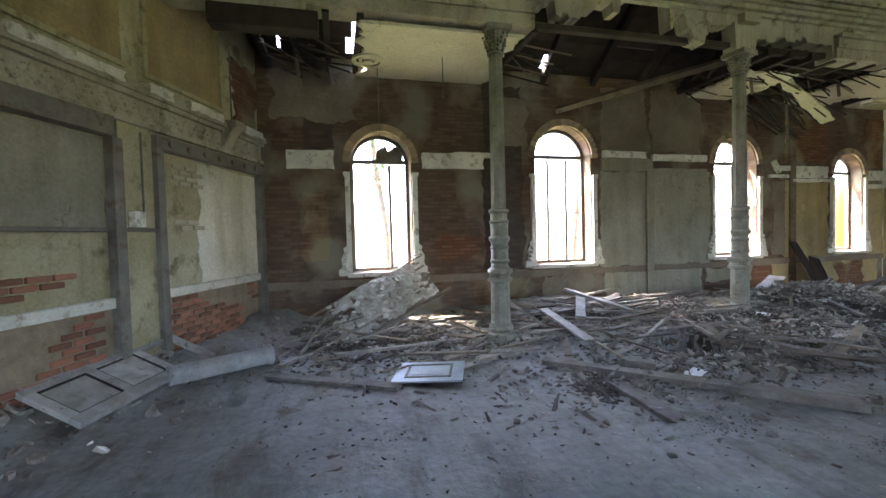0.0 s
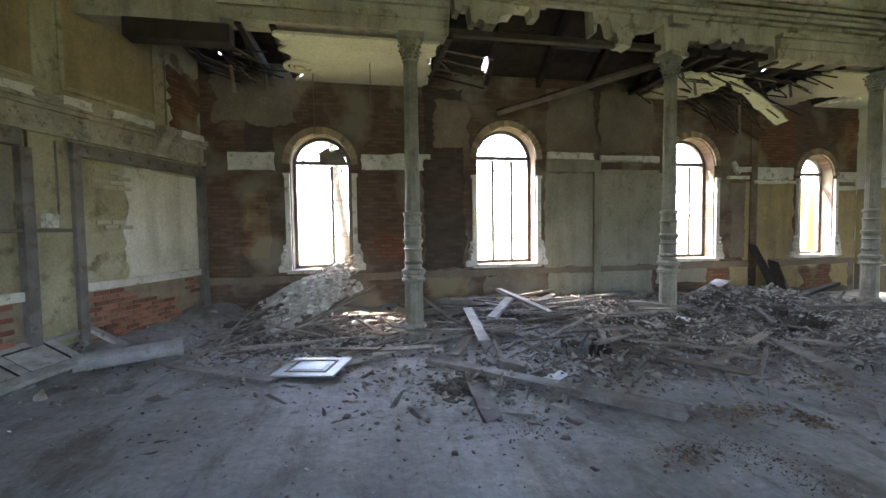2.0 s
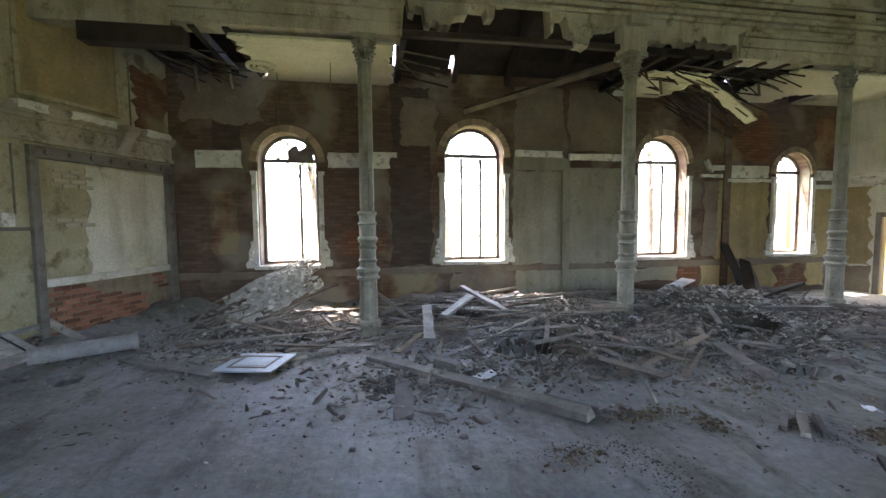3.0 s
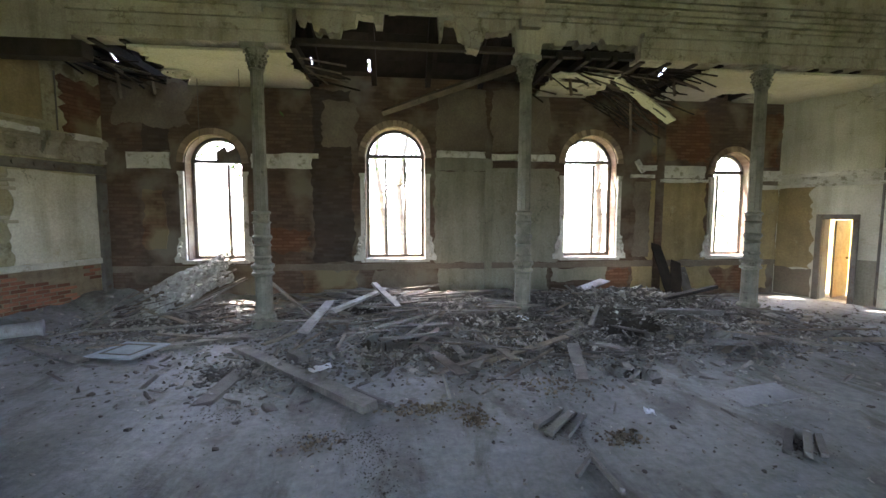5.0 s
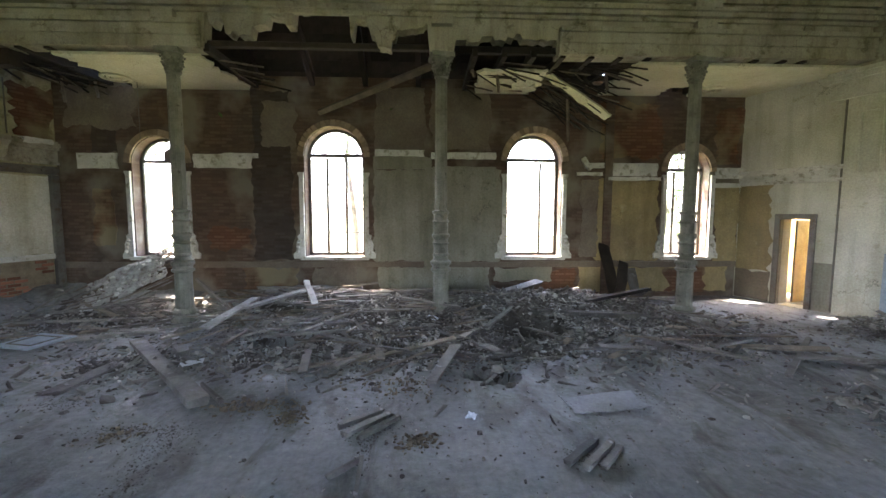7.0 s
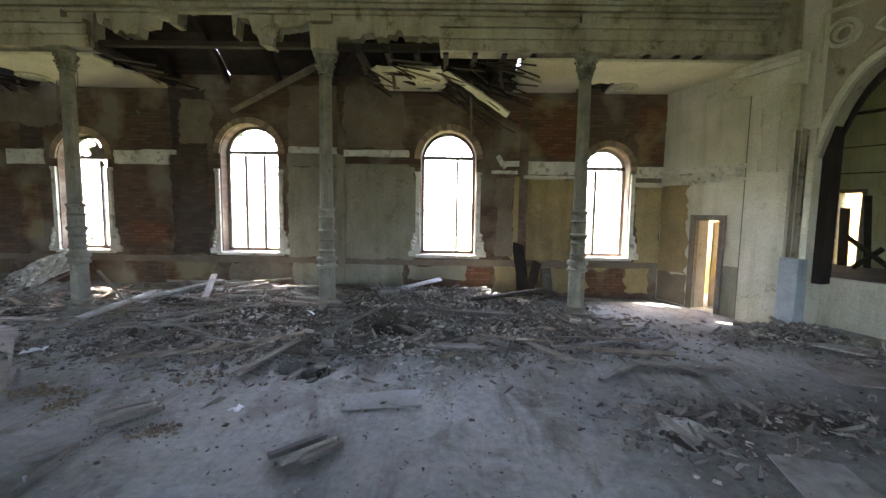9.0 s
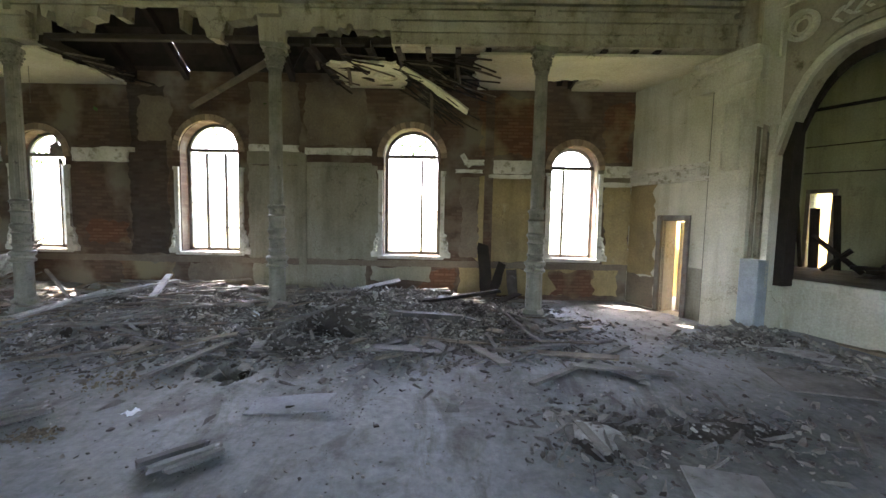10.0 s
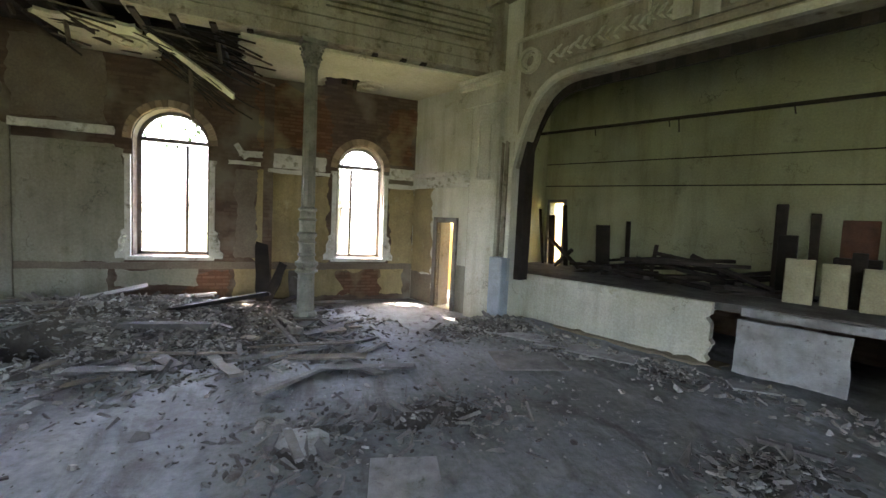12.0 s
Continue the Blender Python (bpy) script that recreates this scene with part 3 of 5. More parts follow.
JOISTS = (0.75, 1.3, 1.85, 2.35, 5.15, 10.05, 10.6, 11.15, 11.7, 12.25, 12.8, 13.35, 15.45, 16.0, 16.4)
for x in JOISTS:
    ob = new("ceiling_joist", joist)
    ob.matrix_world = pose(x, 0, 0)
    ob.parent = roof

# ---- wall over the columns ----
rt = random.Random(71)
STEPS = []
while sum(STEPS) < 19:
    STEPS.append(rt.choice((0.06, 0.09, 0.13, 0.13, 0.26, 0.26, 0.39, 0.52)))
RISES = [0.077 * round(rt.gauss(0, 1.7)) for _ in STEPS]


def torn(x):
    """Height of the lower edge of the wall over the columns: broken back brick by brick."""
    k, e = 0, 0.0
    while e + STEPS[k] < x:
        e += STEPS[k]
        k += 1
    n = 0.22 * noise.noise((x * 1.1, 4.0, 0)) + RISES[k] + 0.03 * noise.noise((x * 9.0, 2.0, 0))
    h = SOFFIT - (0.08 if x < 1.6 else 0.0)
    if 5.15 < x < 9.2:
        h += 0.5 + n + (0.34 if 6.75 < x < 7.75 else 0.0) - (0.16 if 8.1 < x < 8.5 else 0.0)
    elif 9.65 < x < 11.6:
        h += 0.34 + n
    return h if x < 1.6 else max(h, SOFFIT)


xs = [-0.36 + 0.04 * k for k in range(452)]
wall_nave = thing("wall_nave", "stucco wall over the columns, lower edge broken away", "wall", kind="structure")
bm = bmesh.new()
low = [(x, torn(x)) for x in xs]
prism(low + [(xs[-1], CEIL), (xs[0], CEIL)], NAVE, -0.14, 0.14, bm)
part("stucco", bm, M["beam"], wall_nave)
for a, b in ((1.6, 5.1), (11.6, 17.7)):
    for z0, z1, d in ((5.04, 5.24, 0.2), (5.24, 5.42, 0.24), (5.42, 5.5, 0.3)):
        part("architrave", box(a, b, YC - d, YC + 0.2, z0, z1), M["beam"], wall_nave)
for z0, z1, d in ((5.66, 5.72, 0.2), (5.72, 5.8, 0.3), (5.8, 5.86, 0.36), (6.0, 6.08, 0.22), (6.08, 6.16, 0.28), (6.7, 6.85, 0.2), (6.85, 7.05, 0.3), (7.05, 7.3, 0.42)):
    part("cornice", box(-0.3, 17.8, YC - d, YC - 0.1, z0, z1), M["beam"], wall_nave)
for cx in COLS:
    bm = bx(bmesh.new(), cx - 0.19, cx + 0.19, YC - 0.28, YC - 0.1, 5.5, 5.66)
    bx(bm, cx - 0.25, cx + 0.25, YC - 0.29, YC - 0.1, 5.87, 5.98)
    part("pilaster", bm, M["beam"], wall_nave)
for cx in (12.0, 16.4):
    bm = bmesh.new()
    for r, w, d in ((0.1, 0.05, 0.19), (0.2, 0.04, 0.17), (0.29, 0.05, 0.18)):
        ring(bm, (cx, 5.58), r * 0.3, w * 0.4, NAVE, 0.12, d, 20)
    part("medallion", bm, M["beam"], wall_nave)
# bared timbers at the broken end and across the broken bay
for nm, args in (("lintel_beam", (0.3, 1.75, YC - 0.16, YC + 0.12, 4.7, 4.98)), ("lintel_beam", (4.9, 9.6, YC - 0.02, YC + 0.12, 5.13, 5.23)), ("lintel_beam", (9.4, 12.0, YC - 0.02, YC + 0.12, 5.1, 5.22))):
    solid(nm, box(*args, bevel=0.012), M["darkwood"], "dark bared timber in the broken wall over the columns", "beam")

# ---- iron columns ----
def build_column():
    col = thing("column", "slender painted cast-iron column with rings and leaf capital", "column", pose(COLS[0], YC, 0), "iron columns")
    part("base", lathe([(0.24, -0.05), (0.24, 0.1), (0.19, 0.13), (0.22, 0.18), (0.2, 0.23), (0.16, 0.26)], 8), M["iron"], col)
    part("lower_shaft", lathe([(0.16, 0.26), (0.152, 0.9), (0.155, 0.93)], 12), M["iron"], col)
    bm = lathe([(0.155, 0.93), (0.2, 0.96), (0.2, 1.0), (0.17, 1.03), (0.17, 1.08), (0.205, 1.12), (0.205, 1.18), (0.15, 1.22), (0.135, 1.3), (0.16, 1.33), (0.16, 1.36), (0.14, 1.39), (0.14, 1.58), (0.165, 1.62), (0.14, 1.65), (0.135, 1.7), (0.175, 1.78), (0.175, 1.82), (0.14, 1.86), (0.145, 2.1), (0.17, 2.13), (0.135, 2.17), (0.14, 2.3), (0.165, 2.33), (0.165, 2.37), (0.12, 2.4)], 20)
    for v in bm.verts:   # the collar is lower than the plain profile
        v.co.z = 0.93 + (v.co.z - 0.93) * 0.8
    part("ringed_collar", bm, M["iron"], col, "ringed and fluted iron collar")
    bm = lathe([(0.118, 2.1), (0.112, 3.6), (0.105, 4.55)], 20)
    for k in range(10):
        a = 2 * math.pi * k / 10
        tube(bm, (0.112 * math.cos(a), 0.112 * math.sin(a), 2.15), (0.1 * math.cos(a), 0.1 * math.sin(a), 4.5), 0.014, 5)
    part("shaft", bm, M["iron"], col)
    bm = lathe([(0.105, 4.5), (0.135, 4.53), (0.11, 4.56), (0.115, 4.68), (0.17, 4.82), (0.19, 4.86)], 16)
    for row, (z, r, n) in enumerate(((4.58, 0.12, 8), (4.7, 0.14, 8))):
        for k in range(n):
            a = 2 * math.pi * (k + row * 0.5) / n
            for q, (dz, dr) in enumerate(((0.0, 0.0), (0.06, 0.02), (0.11, 0.055))):
                bmesh.ops.create_icosphere(bm, subdivisions=1, radius=0.034 - 0.005 * q, matrix=Matrix.Translation(((r + dr) * math.cos(a), (r + dr) * math.sin(a), z + dz)))
    bx(bm, -0.21, 0.21, -0.21, 0.21, 4.86, 4.94)
    part("capital", bm, M["iron"], col, "leafy cast-iron capital")
    col.scale.z = 1.022
    return col


column = build_column()
for cx in COLS[1:]:
    copy_thing(column, pose(cx, YC, 0, 0, 0, 11))

# ---- window wall: frames, pilasters, bands, plaster ----
def build_window(k, a, b, spring, bars):
    """An arched wooden window: frame, transom, mullions, glazing bars, sill, brick ring and carved side pieces."""
    w = thing("window_%d" % (k + 1), "tall arched wooden window with broken panes and brick reveal", "window", kind="structure")
    cx, r, y = (a + b) / 2, (b - a) / 2, YW + 0.3
    put = lambda p, q, d: (p, y + d, q)
    bm = bmesh.new()
    for x in (a, b - 0.07):
        bx(bm, x, x + 0.07, y, y + 0.08, SILL, spring)
    bx(bm, a, b, y, y + 0.08, SILL, SILL + 0.07)
    for j in range(16):
        p, q = math.pi * j / 16, math.pi * (j + 1) / 16
        prism([(cx + s * math.cos(e), spring + s * math.sin(e)) for s, e in ((r - 0.07, p), (r, p), (r, q), (r - 0.07, q))], put, 0, 0.08, bm)
    part("frame", bm, M["palewood"] if k == 3 else M["steel"], w)
    part("transom", box(a, b, y - 0.02, y + 0.08, spring + 0.02, spring + 0.1), M["steel"], w)
    third = (b - a) / 3
    for j in bars["mullions"]:
        part("mullion", box(a + third * j - 0.03, a + third * j + 0.03, y, y + 0.07, SILL, spring), M["steel"], w)
    for z in bars["rails"]:
        for j in range(3):
            if (j, z) not in bars["missing"]:
                part("glazing_bar", box(a + third * j, a + third * (j + 1), y + 0.02, y + 0.05, z - 0.013, z + 0.013), M["steel"], w)
    if bars["fan"]:
        bm = bmesh.new()
        for j in range(10):
            p, q = math.pi * j / 10, math.pi * (j + 1) / 10
            prism([(cx + s * math.cos(e), spring + 0.1 + s * math.sin(e)) for s, e in ((r * 0.45, p), (r * 0.49, p), (r * 0.49, q), (r * 0.45, q))], put, 0.02, 0.05, bm)
        bx(bm, cx - 0.014, cx + 0.014, y + 0.02, y + 0.05, spring + 0.1 + r * 0.47, spring + r)
        part("fan_bar", bm, M["steel"], w)
    part("window_sill", box(a - 0.12, b + 0.12, YW - 0.09, YW + 0.02, SILL - 0.09, SILL - 0.004, 0.012), M["white"], w)
    return w


bars_a = dict(mullions=(1, 2), rails=(1.6, 2.2, 2.8), missing={(0, 1.6), (1, 2.2), (2, 2.8), (0, 2.8)}, fan=False)
bars_1 = dict(mullions=(2,), rails=(1.7, 2.5), missing={(0, 1.7), (1, 1.7), (0, 2.5), (1, 2.5)}, fan=False)
bars_3 = dict(mullions=(2,), rails=(1.5, 2.1, 2.7), missing={(1, 1.5), (1, 2.1), (1, 2.7), (0, 2.7)}, fan=False)
bars_4 = dict(mullions=(1,), rails=(2.2,), missing={(1, 2.2), (2, 2.2)}, fan=True)
for k, ((a, b), bars) in enumerate(zip(WINS, (bars_1, bars_a, bars_3, bars_4))):
    w = build_window(k, a, b, SPRINGS[k], bars)
    for side, x in ((-1, a - 0.02), (1, b + 0.02)):
        prof = [(0, SILL - 0.05), (0.26, SILL - 0.05), (0.27, SILL + 0.06), (0.2, SILL + 0.12), (0.21, SILL + 0.3), (0.15, SILL + 0.42), (0.17, SILL + 0.5), (0.1, SILL + 0.55), (0.1, 2.95), (0.13, 3.0), (0.13, 3.05), (0, 3.05)]
        bm = prism([(x + side * p, q) for p, q in prof], NORTH, -0.01, 0.07)
        for q in range(4):
            bmesh.ops.create_icosphere(bm, subdivisions=2, radius=0.045, matrix=Matrix.Translation((x + side * (0.17 - 0.02 * q), YW - 0.07, SILL + 0.12 + 0.09 * q)))
        part("side_scroll", bm, M["white"], w, "chipped white stucco scroll beside the window")
SP = SPRINGS[0]
bm = prism([(2.75, SP + 0.1), (3.3, SP + 0.1), (3.3, SP + 0.25), (3.2, SP + 0.42), (3.0, SP + 0.3), (2.95, SP + 0.42), (2.75, SP + 0.3)], lambda a, b, d: (a, YW + 0.33 + d, b), 0, 0.03)
solid("window_board", bm, M["wood"], "grey board nailed across a window arch", "board")

wall_trim = thing("trim", "broken white stucco band on the window wall", "trim", kind="structure")
for seed, (x0, x1, z0, z1, m) in enumerate(((1.00, 1.90, 3.10, 3.46, "white"), (3.66, 5.00, 3.14, 3.46, "white"), (4.35, 5.15, 3.38, 3.48, "white"), (7.91, 9.10, 3.44, 3.60, "white"), (7.87, 9.15, 3.14, 3.44, "grey"), (9.25, 10.82, 3.39, 3.55, "white"), (9.30, 10.82, 3.12, 3.21, "grey"),
                                              (12.82, 13.47, 3.02, 3.10, "white"), (13.03, 13.51, 3.21, 3.33, "white"), (13.72, 14.84, 3.02, 3.33, "white"), (13.61, 14.95, 2.91, 2.99, "white"), (16.35, 17.00, 2.98, 3.23, "white"), (16.35, 17.00, 2.75, 2.85, "white"))):
    part("band", prism(ragged(x0, x1, z0, z1, (0.05, 0.05, 0.012, 0.012), 20 + seed), NORTH, -0.02, 0.06 + 0.01 * (seed % 3)), M[m], wall_trim)
part("dado_rail", prism(ragged(0.5, 17.0, 0.76, 0.9, (0, 0, 0.012, 0.012), 44, 0.15), NORTH, -0.02, 0.035), M["umber"], wall_trim)
for seed, (x0, x1, z0, z1, m, r) in enumerate(((7.87, 10.97, 0.90, 3.14, "grey", 0.05), (13.39, 14.95, 0.92, 2.93, "ochre", 0.06), (12.98, 13.39, 1.00, 2.93, "umber", 0.05), (7.91, 9.10, 3.60, 5.05, "umber", 0.05), (9.26, 10.72, 3.60, 5.05, "umber", 0.06), (5.25, 6.04, 3.65, 4.69, "umber", 0.08),
                                               (16.40, 17.00, 0.90, 2.78, "ochre", 0.06), (0.72, 2.36, 4.07, 5.00, "umber", 0.1), (7.96, 10.72, 0.06, 0.76, "grey", 0.07), (10.82, 12.28, 0.40, 0.76, "grey", 0.06), (12.94, 16.80, 0.12, 0.76, "ochre", 0.05), (6.42, 7.49, 0.17, 0.76, "umber", 0.08), (1.28, 1.73, 1.29, 2.64, "redbrick", 0.06), (16.35, 16.95, 3.33, 4.69, "redbrick", 0.12), (3.96, 4.95, 1.19, 1.68, "redbrick", 0.12), (13.43, 14.95, 3.44, 4.79, "redbrick", 0.14), (4.65, 6.04, 0.00, 0.76, "redbrick", 0.12), (11.92, 12.86, 0.12, 0.74, "redbrick", 0.12), (15.16, 16.20, 0.12, 0.74, "redbrick", 0.12))):
    part("plaster_patch", prism(ragged(x0, x1, z0, z1, (r, r, r * 0.6, r * 0.6), 60 + seed, 0.07), NORTH, -0.02, 0.012 + 0.002 * (seed % 5)), M[m], wall_north)
for x, w_ in ((9.18, 0.09), (13.62, 0.1)):
    part("pilaster_strip", box(x - w_, x + w_, YW - 0.06, YW + 0.02, 0.1, 3.42 if x < 10 else 4.9), M["grey"] if x < 10 else M["darkbrick"], wall_north)

for k, (x0, x1, z0, z1) in enumerate(((5.0, 5.92, 0.95, 4.95), (9.95, 10.6, 4.3, 4.95), (1.3, 1.9, 3.5, 4.3))):
    part("soot_patch", prism(ragged(x0, x1, z0, z1, (0.05, 0.05, 0.04, 0.05), 160 + k, 0.07), NORTH, -0.02, 0.008), M["soot"], wall_north, "brickwork blackened by soot")
# a torn-off length of the stucco band, hanging askew
part("band", prism([(12.93, 3.42), (13.02, 3.48), (13.1, 3.36), (13.22, 3.2), (13.13, 3.13), (13.02, 3.27)], NORTH, -0.01, 0.08), M["white"], wall_trim)

# ---- left wall ----
def lbox(a0, a1, z0, z1, d, bevel=0.006, d0=-0.02):
    return box(a0, a1, d0, d, z0, z1, bevel)


for a0, a1, z0, z1, d, m, nm in ((0.04, 0.2, 0.1, 2.93, 0.12, "steel", "post"), (2.5, 2.62, 0.1, 2.98, 0.12, "steel", "post"), (3.12, 3.26, 0.1, 2.95, 0.12, "steel", "post"), (3.26, 6.0, 2.95, 3.17, 0.16, "steel", "lintel"),
                                 (0.2, 2.5, 1.0, 1.12, 0.07, "white", "rail"), (3.26, 7.0, 1.0, 1.12, 0.07, "white", "rail"), (2.62, 7.0, 1.87, 1.92, 0.1, "steel", "rail")):
    part(nm, lbox(a0, a1, z0, z1, d), M[m], wall_west)
lint = part("lintel", lbox(0.04, 2.62, 2.94, 3.12, 0.13), M["steel"], wall_west, "riveted grey steel lintel")
for k in range(7):
    part("rivet", tube(bmesh.new(), (0.35 + 0.34 * k, 0.125, 3.03), (0.35 + 0.34 * k, 0.16, 3.03), 0.045, 10), M["steel"], lint)
bm = bmesh.new()
for z0, z1, d in ((3.17, 3.23, 0.1), (3.23, 3.5, 0.05), (3.5, 3.56, 0.12), (3.56, 3.65, 0.17), (3.65, 3.7, 0.1)):
    bx(bm, 0.0, 8.0, -0.02, d, z0, z1)
rg = random.Random(8)
for k in range(260):
    x, z = 0.05 + 0.03 * k, 3.365 + 0.085 * math.sin(k * 0.9)
    bmesh.ops.create_icosphere(bm, subdivisions=1, radius=rg.uniform(0.014, 0.026), matrix=Matrix.Translation((x, 0.05, z)))
part("frieze", bm, M["beam"], wall_west, "chipped stucco frieze with leaf relief")
for k, (a0, a1) in enumerate(((0.15, 0.7), (1.3, 2.05), (2.35, 2.75), (3.1, 4.3), (4.7, 5.4))):   # bare white plaster where the ledge has chipped
    part("chipped_ledge", prism(ragged(a0, a1, 3.6, 3.72, (0.06, 0.06, 0.02, 0.012), 170 + k, 0.06), LW, 0.0, 0.185), M["white"], wall_west)
part("pier", lbox(2.62, 3.12, 0.1, 3.2, 0.05), M["green"], wall_west)
part("bracket_box", lbox(2.86, 3.02, 1.93, 2.12, 0.14), M["white"], wall_west, "white cable box on the pier")
for a0, z0, z1 in ((2.8, 2.1, 3.1), (0.9, 3.75, 4.9)):
    part("conduit", tube(bmesh.new(), (a0, 0.06, z0), (a0, 0.06, z1), 0.014, 6), M["steel"], wall_west)
for a0, a1 in ((1.12, 2.6), (3.0, 5.2), (5.5, 7.4)):
    part("panel", box(a0, a1, -0.02, 0.012, 3.9, 5.5), M["ochre"], wall_west, "faded ochre wall panel")
    bm = bmesh.new()
    for e in (bx(bm, a0 - 0.06, a1 + 0.06, -0.02, 0.04, 3.84, 3.9), bx(bm, a0 - 0.06, a1 + 0.06, -0.02, 0.04, 5.5, 5.56), bx(bm, a0 - 0.06, a0, -0.02, 0.038, 3.9, 5.5), bx(bm, a1, a1 + 0.06, -0.02, 0.038, 3.9, 5.5)):
        pass
    part("panel_moulding", bm, M["green"], wall_west)
bm = bmesh.new()
for z0, z1, d in ((5.9, 6.0, 0.1), (6.0, 6.2, 0.16), (6.6, 6.8, 0.2), (6.8, 7.3, 0.34)):
    bx(bm, 1.6, 17.0, -0.02, d, z0, z1)
part("cornice", bm, M["green"], wall_west)
part("bracket", prism([(0, 3.68), (0.32, 3.68), (0.32, 3.58), (0.2, 3.48), (0.16, 3.36), (0.05, 3.24), (0, 3.24)], lambda a, b, d: (1.08 + d, a, b), -0.12, 0.12), M["beam"], wall_west, "broken stucco bracket")
part("upper_brick", prism(ragged(0.02, 0.75, 3.75, 4.9, (0.1, 0.2, 0.02, 0.1), 77), LW, -0.02, 0.014), M["redbrick"], wall_west)
part("plaster_patch", prism(ragged(0.2, 1.75, 1.12, 2.9, (0.02, 0.07, 0.03, 0.02), 78), LW, -0.02, 0.016), M["pale"], wall_west, "pale plaster field")
part("plaster_patch", prism(ragged(3.3, 6.4, 1.93, 2.93, (0.02, 0.1, 0.03, 0.02), 79), LW, -0.02, 0.014), M["grey"], wall_west)

# ---- right wall, door and stage ----
door = thing("door_1", "grey painted door frame with the pale door standing open", "door", RIGHT, kind="structure")
bm = bmesh.new()
for a0, a1, z0, z1 in ((0.87, 0.98, 0, 2.1), (1.56, 1.67, 0, 2.1), (0.98, 1.56, 1.98, 2.1)):
    bx(bm, -a1, -a0, -0.1, 0.05, z0, z1)
part("door_frame", bm, M["steel"], door)
leafd = part("door_leaf", box(-1.1, -1.05, -1.2, -0.42, 0.02, 1.96, 0.005), M["palewood"], door, "pale cream door leaf")
part("door_handle", box(-1.15, -1.1, -1.12, -1.02, 0.98, 1.02, 0.005), M["steel"], leafd)
# the room behind the door, its roof left off to let daylight in
bm = bmesh.new()
bx(bm, -1.75, 1.4, -2.0, -1.9, -0.9, 3.0)
bx(bm, 1.2, 1.4, -1.9, -0.4, -0.9, 3.0)
bx(bm, -1.75, -1.65, -1.9, -0.4, -0.9, 6.6)
solid("wall_side_room", bm, M["yellow"], "yellow wall of the side room, built open to the sky", "wall", RIGHT, kind="structure")
solid("floor_side_room", box(-1.65, 1.2, -1.9, -0.3, -0.1, -0.012), M["dust"], "dusty floor of the side room", "floor", RIGHT, kind="structure")

trim_e = thing("trim", "stucco band, pilaster and arch moulding of the stage wall", "trim", RIGHT, kind="structure")
bm = bmesh.new()
for z0, z1, d in ((2.78, 2.85, 0.1), (2.85, 3.03, 0.03), (3.03, 3.12, 0.12)):
    bx(bm, -2.1, 0.3, -0.02, d, z0, z1)
for k in range(34):
    bmesh.ops.create_icosphere(bm, subdivisions=1, radius=0.03, matrix=Matrix.Translation((-0.25 - 0.05 * k, 0.028, 2.94 + 0.02 * (k % 2))) @ Matrix.Rotation(0.6 if k % 2 else -0.6, 4, "Y") @ Matrix.Diagonal((0.5, 0.5, 1.3, 1)))
part("band", bm, M["white"], trim_e)
part("plaster_patch", prism(ragged(0.02, 0.8, 0.72, 2.78, (0, 0.12, 0.05, 0.03), 97), RW, -0.02, 0.006), M["ochre"], trim_e, "ochre stained plaster by the corner")
part("plaster_patch", prism(ragged(0.02, 0.82, 0.02, 0.74, (0, 0.04, 0, 0.05), 98), RW, -0.02, 0.01), M["umber"], trim_e, "damp brown plaster at the foot of the wall")
bm = bx(bmesh.new(), -2.86, -2.1, -0.02, 0.14, 0, 4.4)
part("pilaster", bm, M["pale"], trim_e)
bm = bmesh.new()
for a0, a1, z0, z1 in ((2.28, 2.34, 2.9, 4.15), (2.6, 2.66, 2.9, 4.15), (2.34, 2.6, 4.1, 4.15), (2.34, 2.6, 2.9, 2.94)):
    bx(bm, -a1, -a0, 0.13, 0.19, z0, z1)
part("pilaster_moulding", bm, M["pale"], trim_e)
# Thin dark tube draws the vertical line at the pilaster's edge.
part("downpipe", tube(bmesh.new(), (-2.06, 0.05, 0.05), (-2.06, 0.05, 4.4), 0.04, 10), M["steel"], trim_e, "thin dark tube along the pilaster edge")
bm = bmesh.new()
for z0, z1, d in ((4.4, 4.5, 0.2), (4.5, 4.75, 0.16), (4.75, 4.85, 0.26), (4.85, 4.93, 0.32)):
    bx(bm, -2.95, -1.8, -0.02, d, z0, z1)
part("cornice", bm, M["pale"], trim_e)
part("upper_pilaster", box(-2.8, -2.15, -0.02, 0.12, 4.93, 6.3), M["beam"], trim_e)
bm = bmesh.new()
for z0, z1, d in ((6.3, 6.45, 0.2), (6.45, 6.7, 0.3), (6.7, 7.0, 0.25), (7.0, 7.3, 0.45)):
    bx(bm, -3.2, 0.0, -0.02, d, z0, z1)
part("upper_cornice", bm, M["beam"], trim_e)
part("dado_paint", box(-2.1, -1.67, -0.02, 0.006, 0.0, 1.05), M["grey"], trim_e)
trim_s = thing("trim", "stucco mouldings and relief round the stage arch", "trim", STAGE, kind="structure")
for z0, z1, d in ((6.3, 6.45, 0.2), (6.45, 6.7, 0.3), (6.7, 7.0, 0.25), (7.0, 7.3, 0.45)):
    part("upper_cornice", box(-17, -3.2, -0.02, d, z0, z1), M["beam"], trim_s)
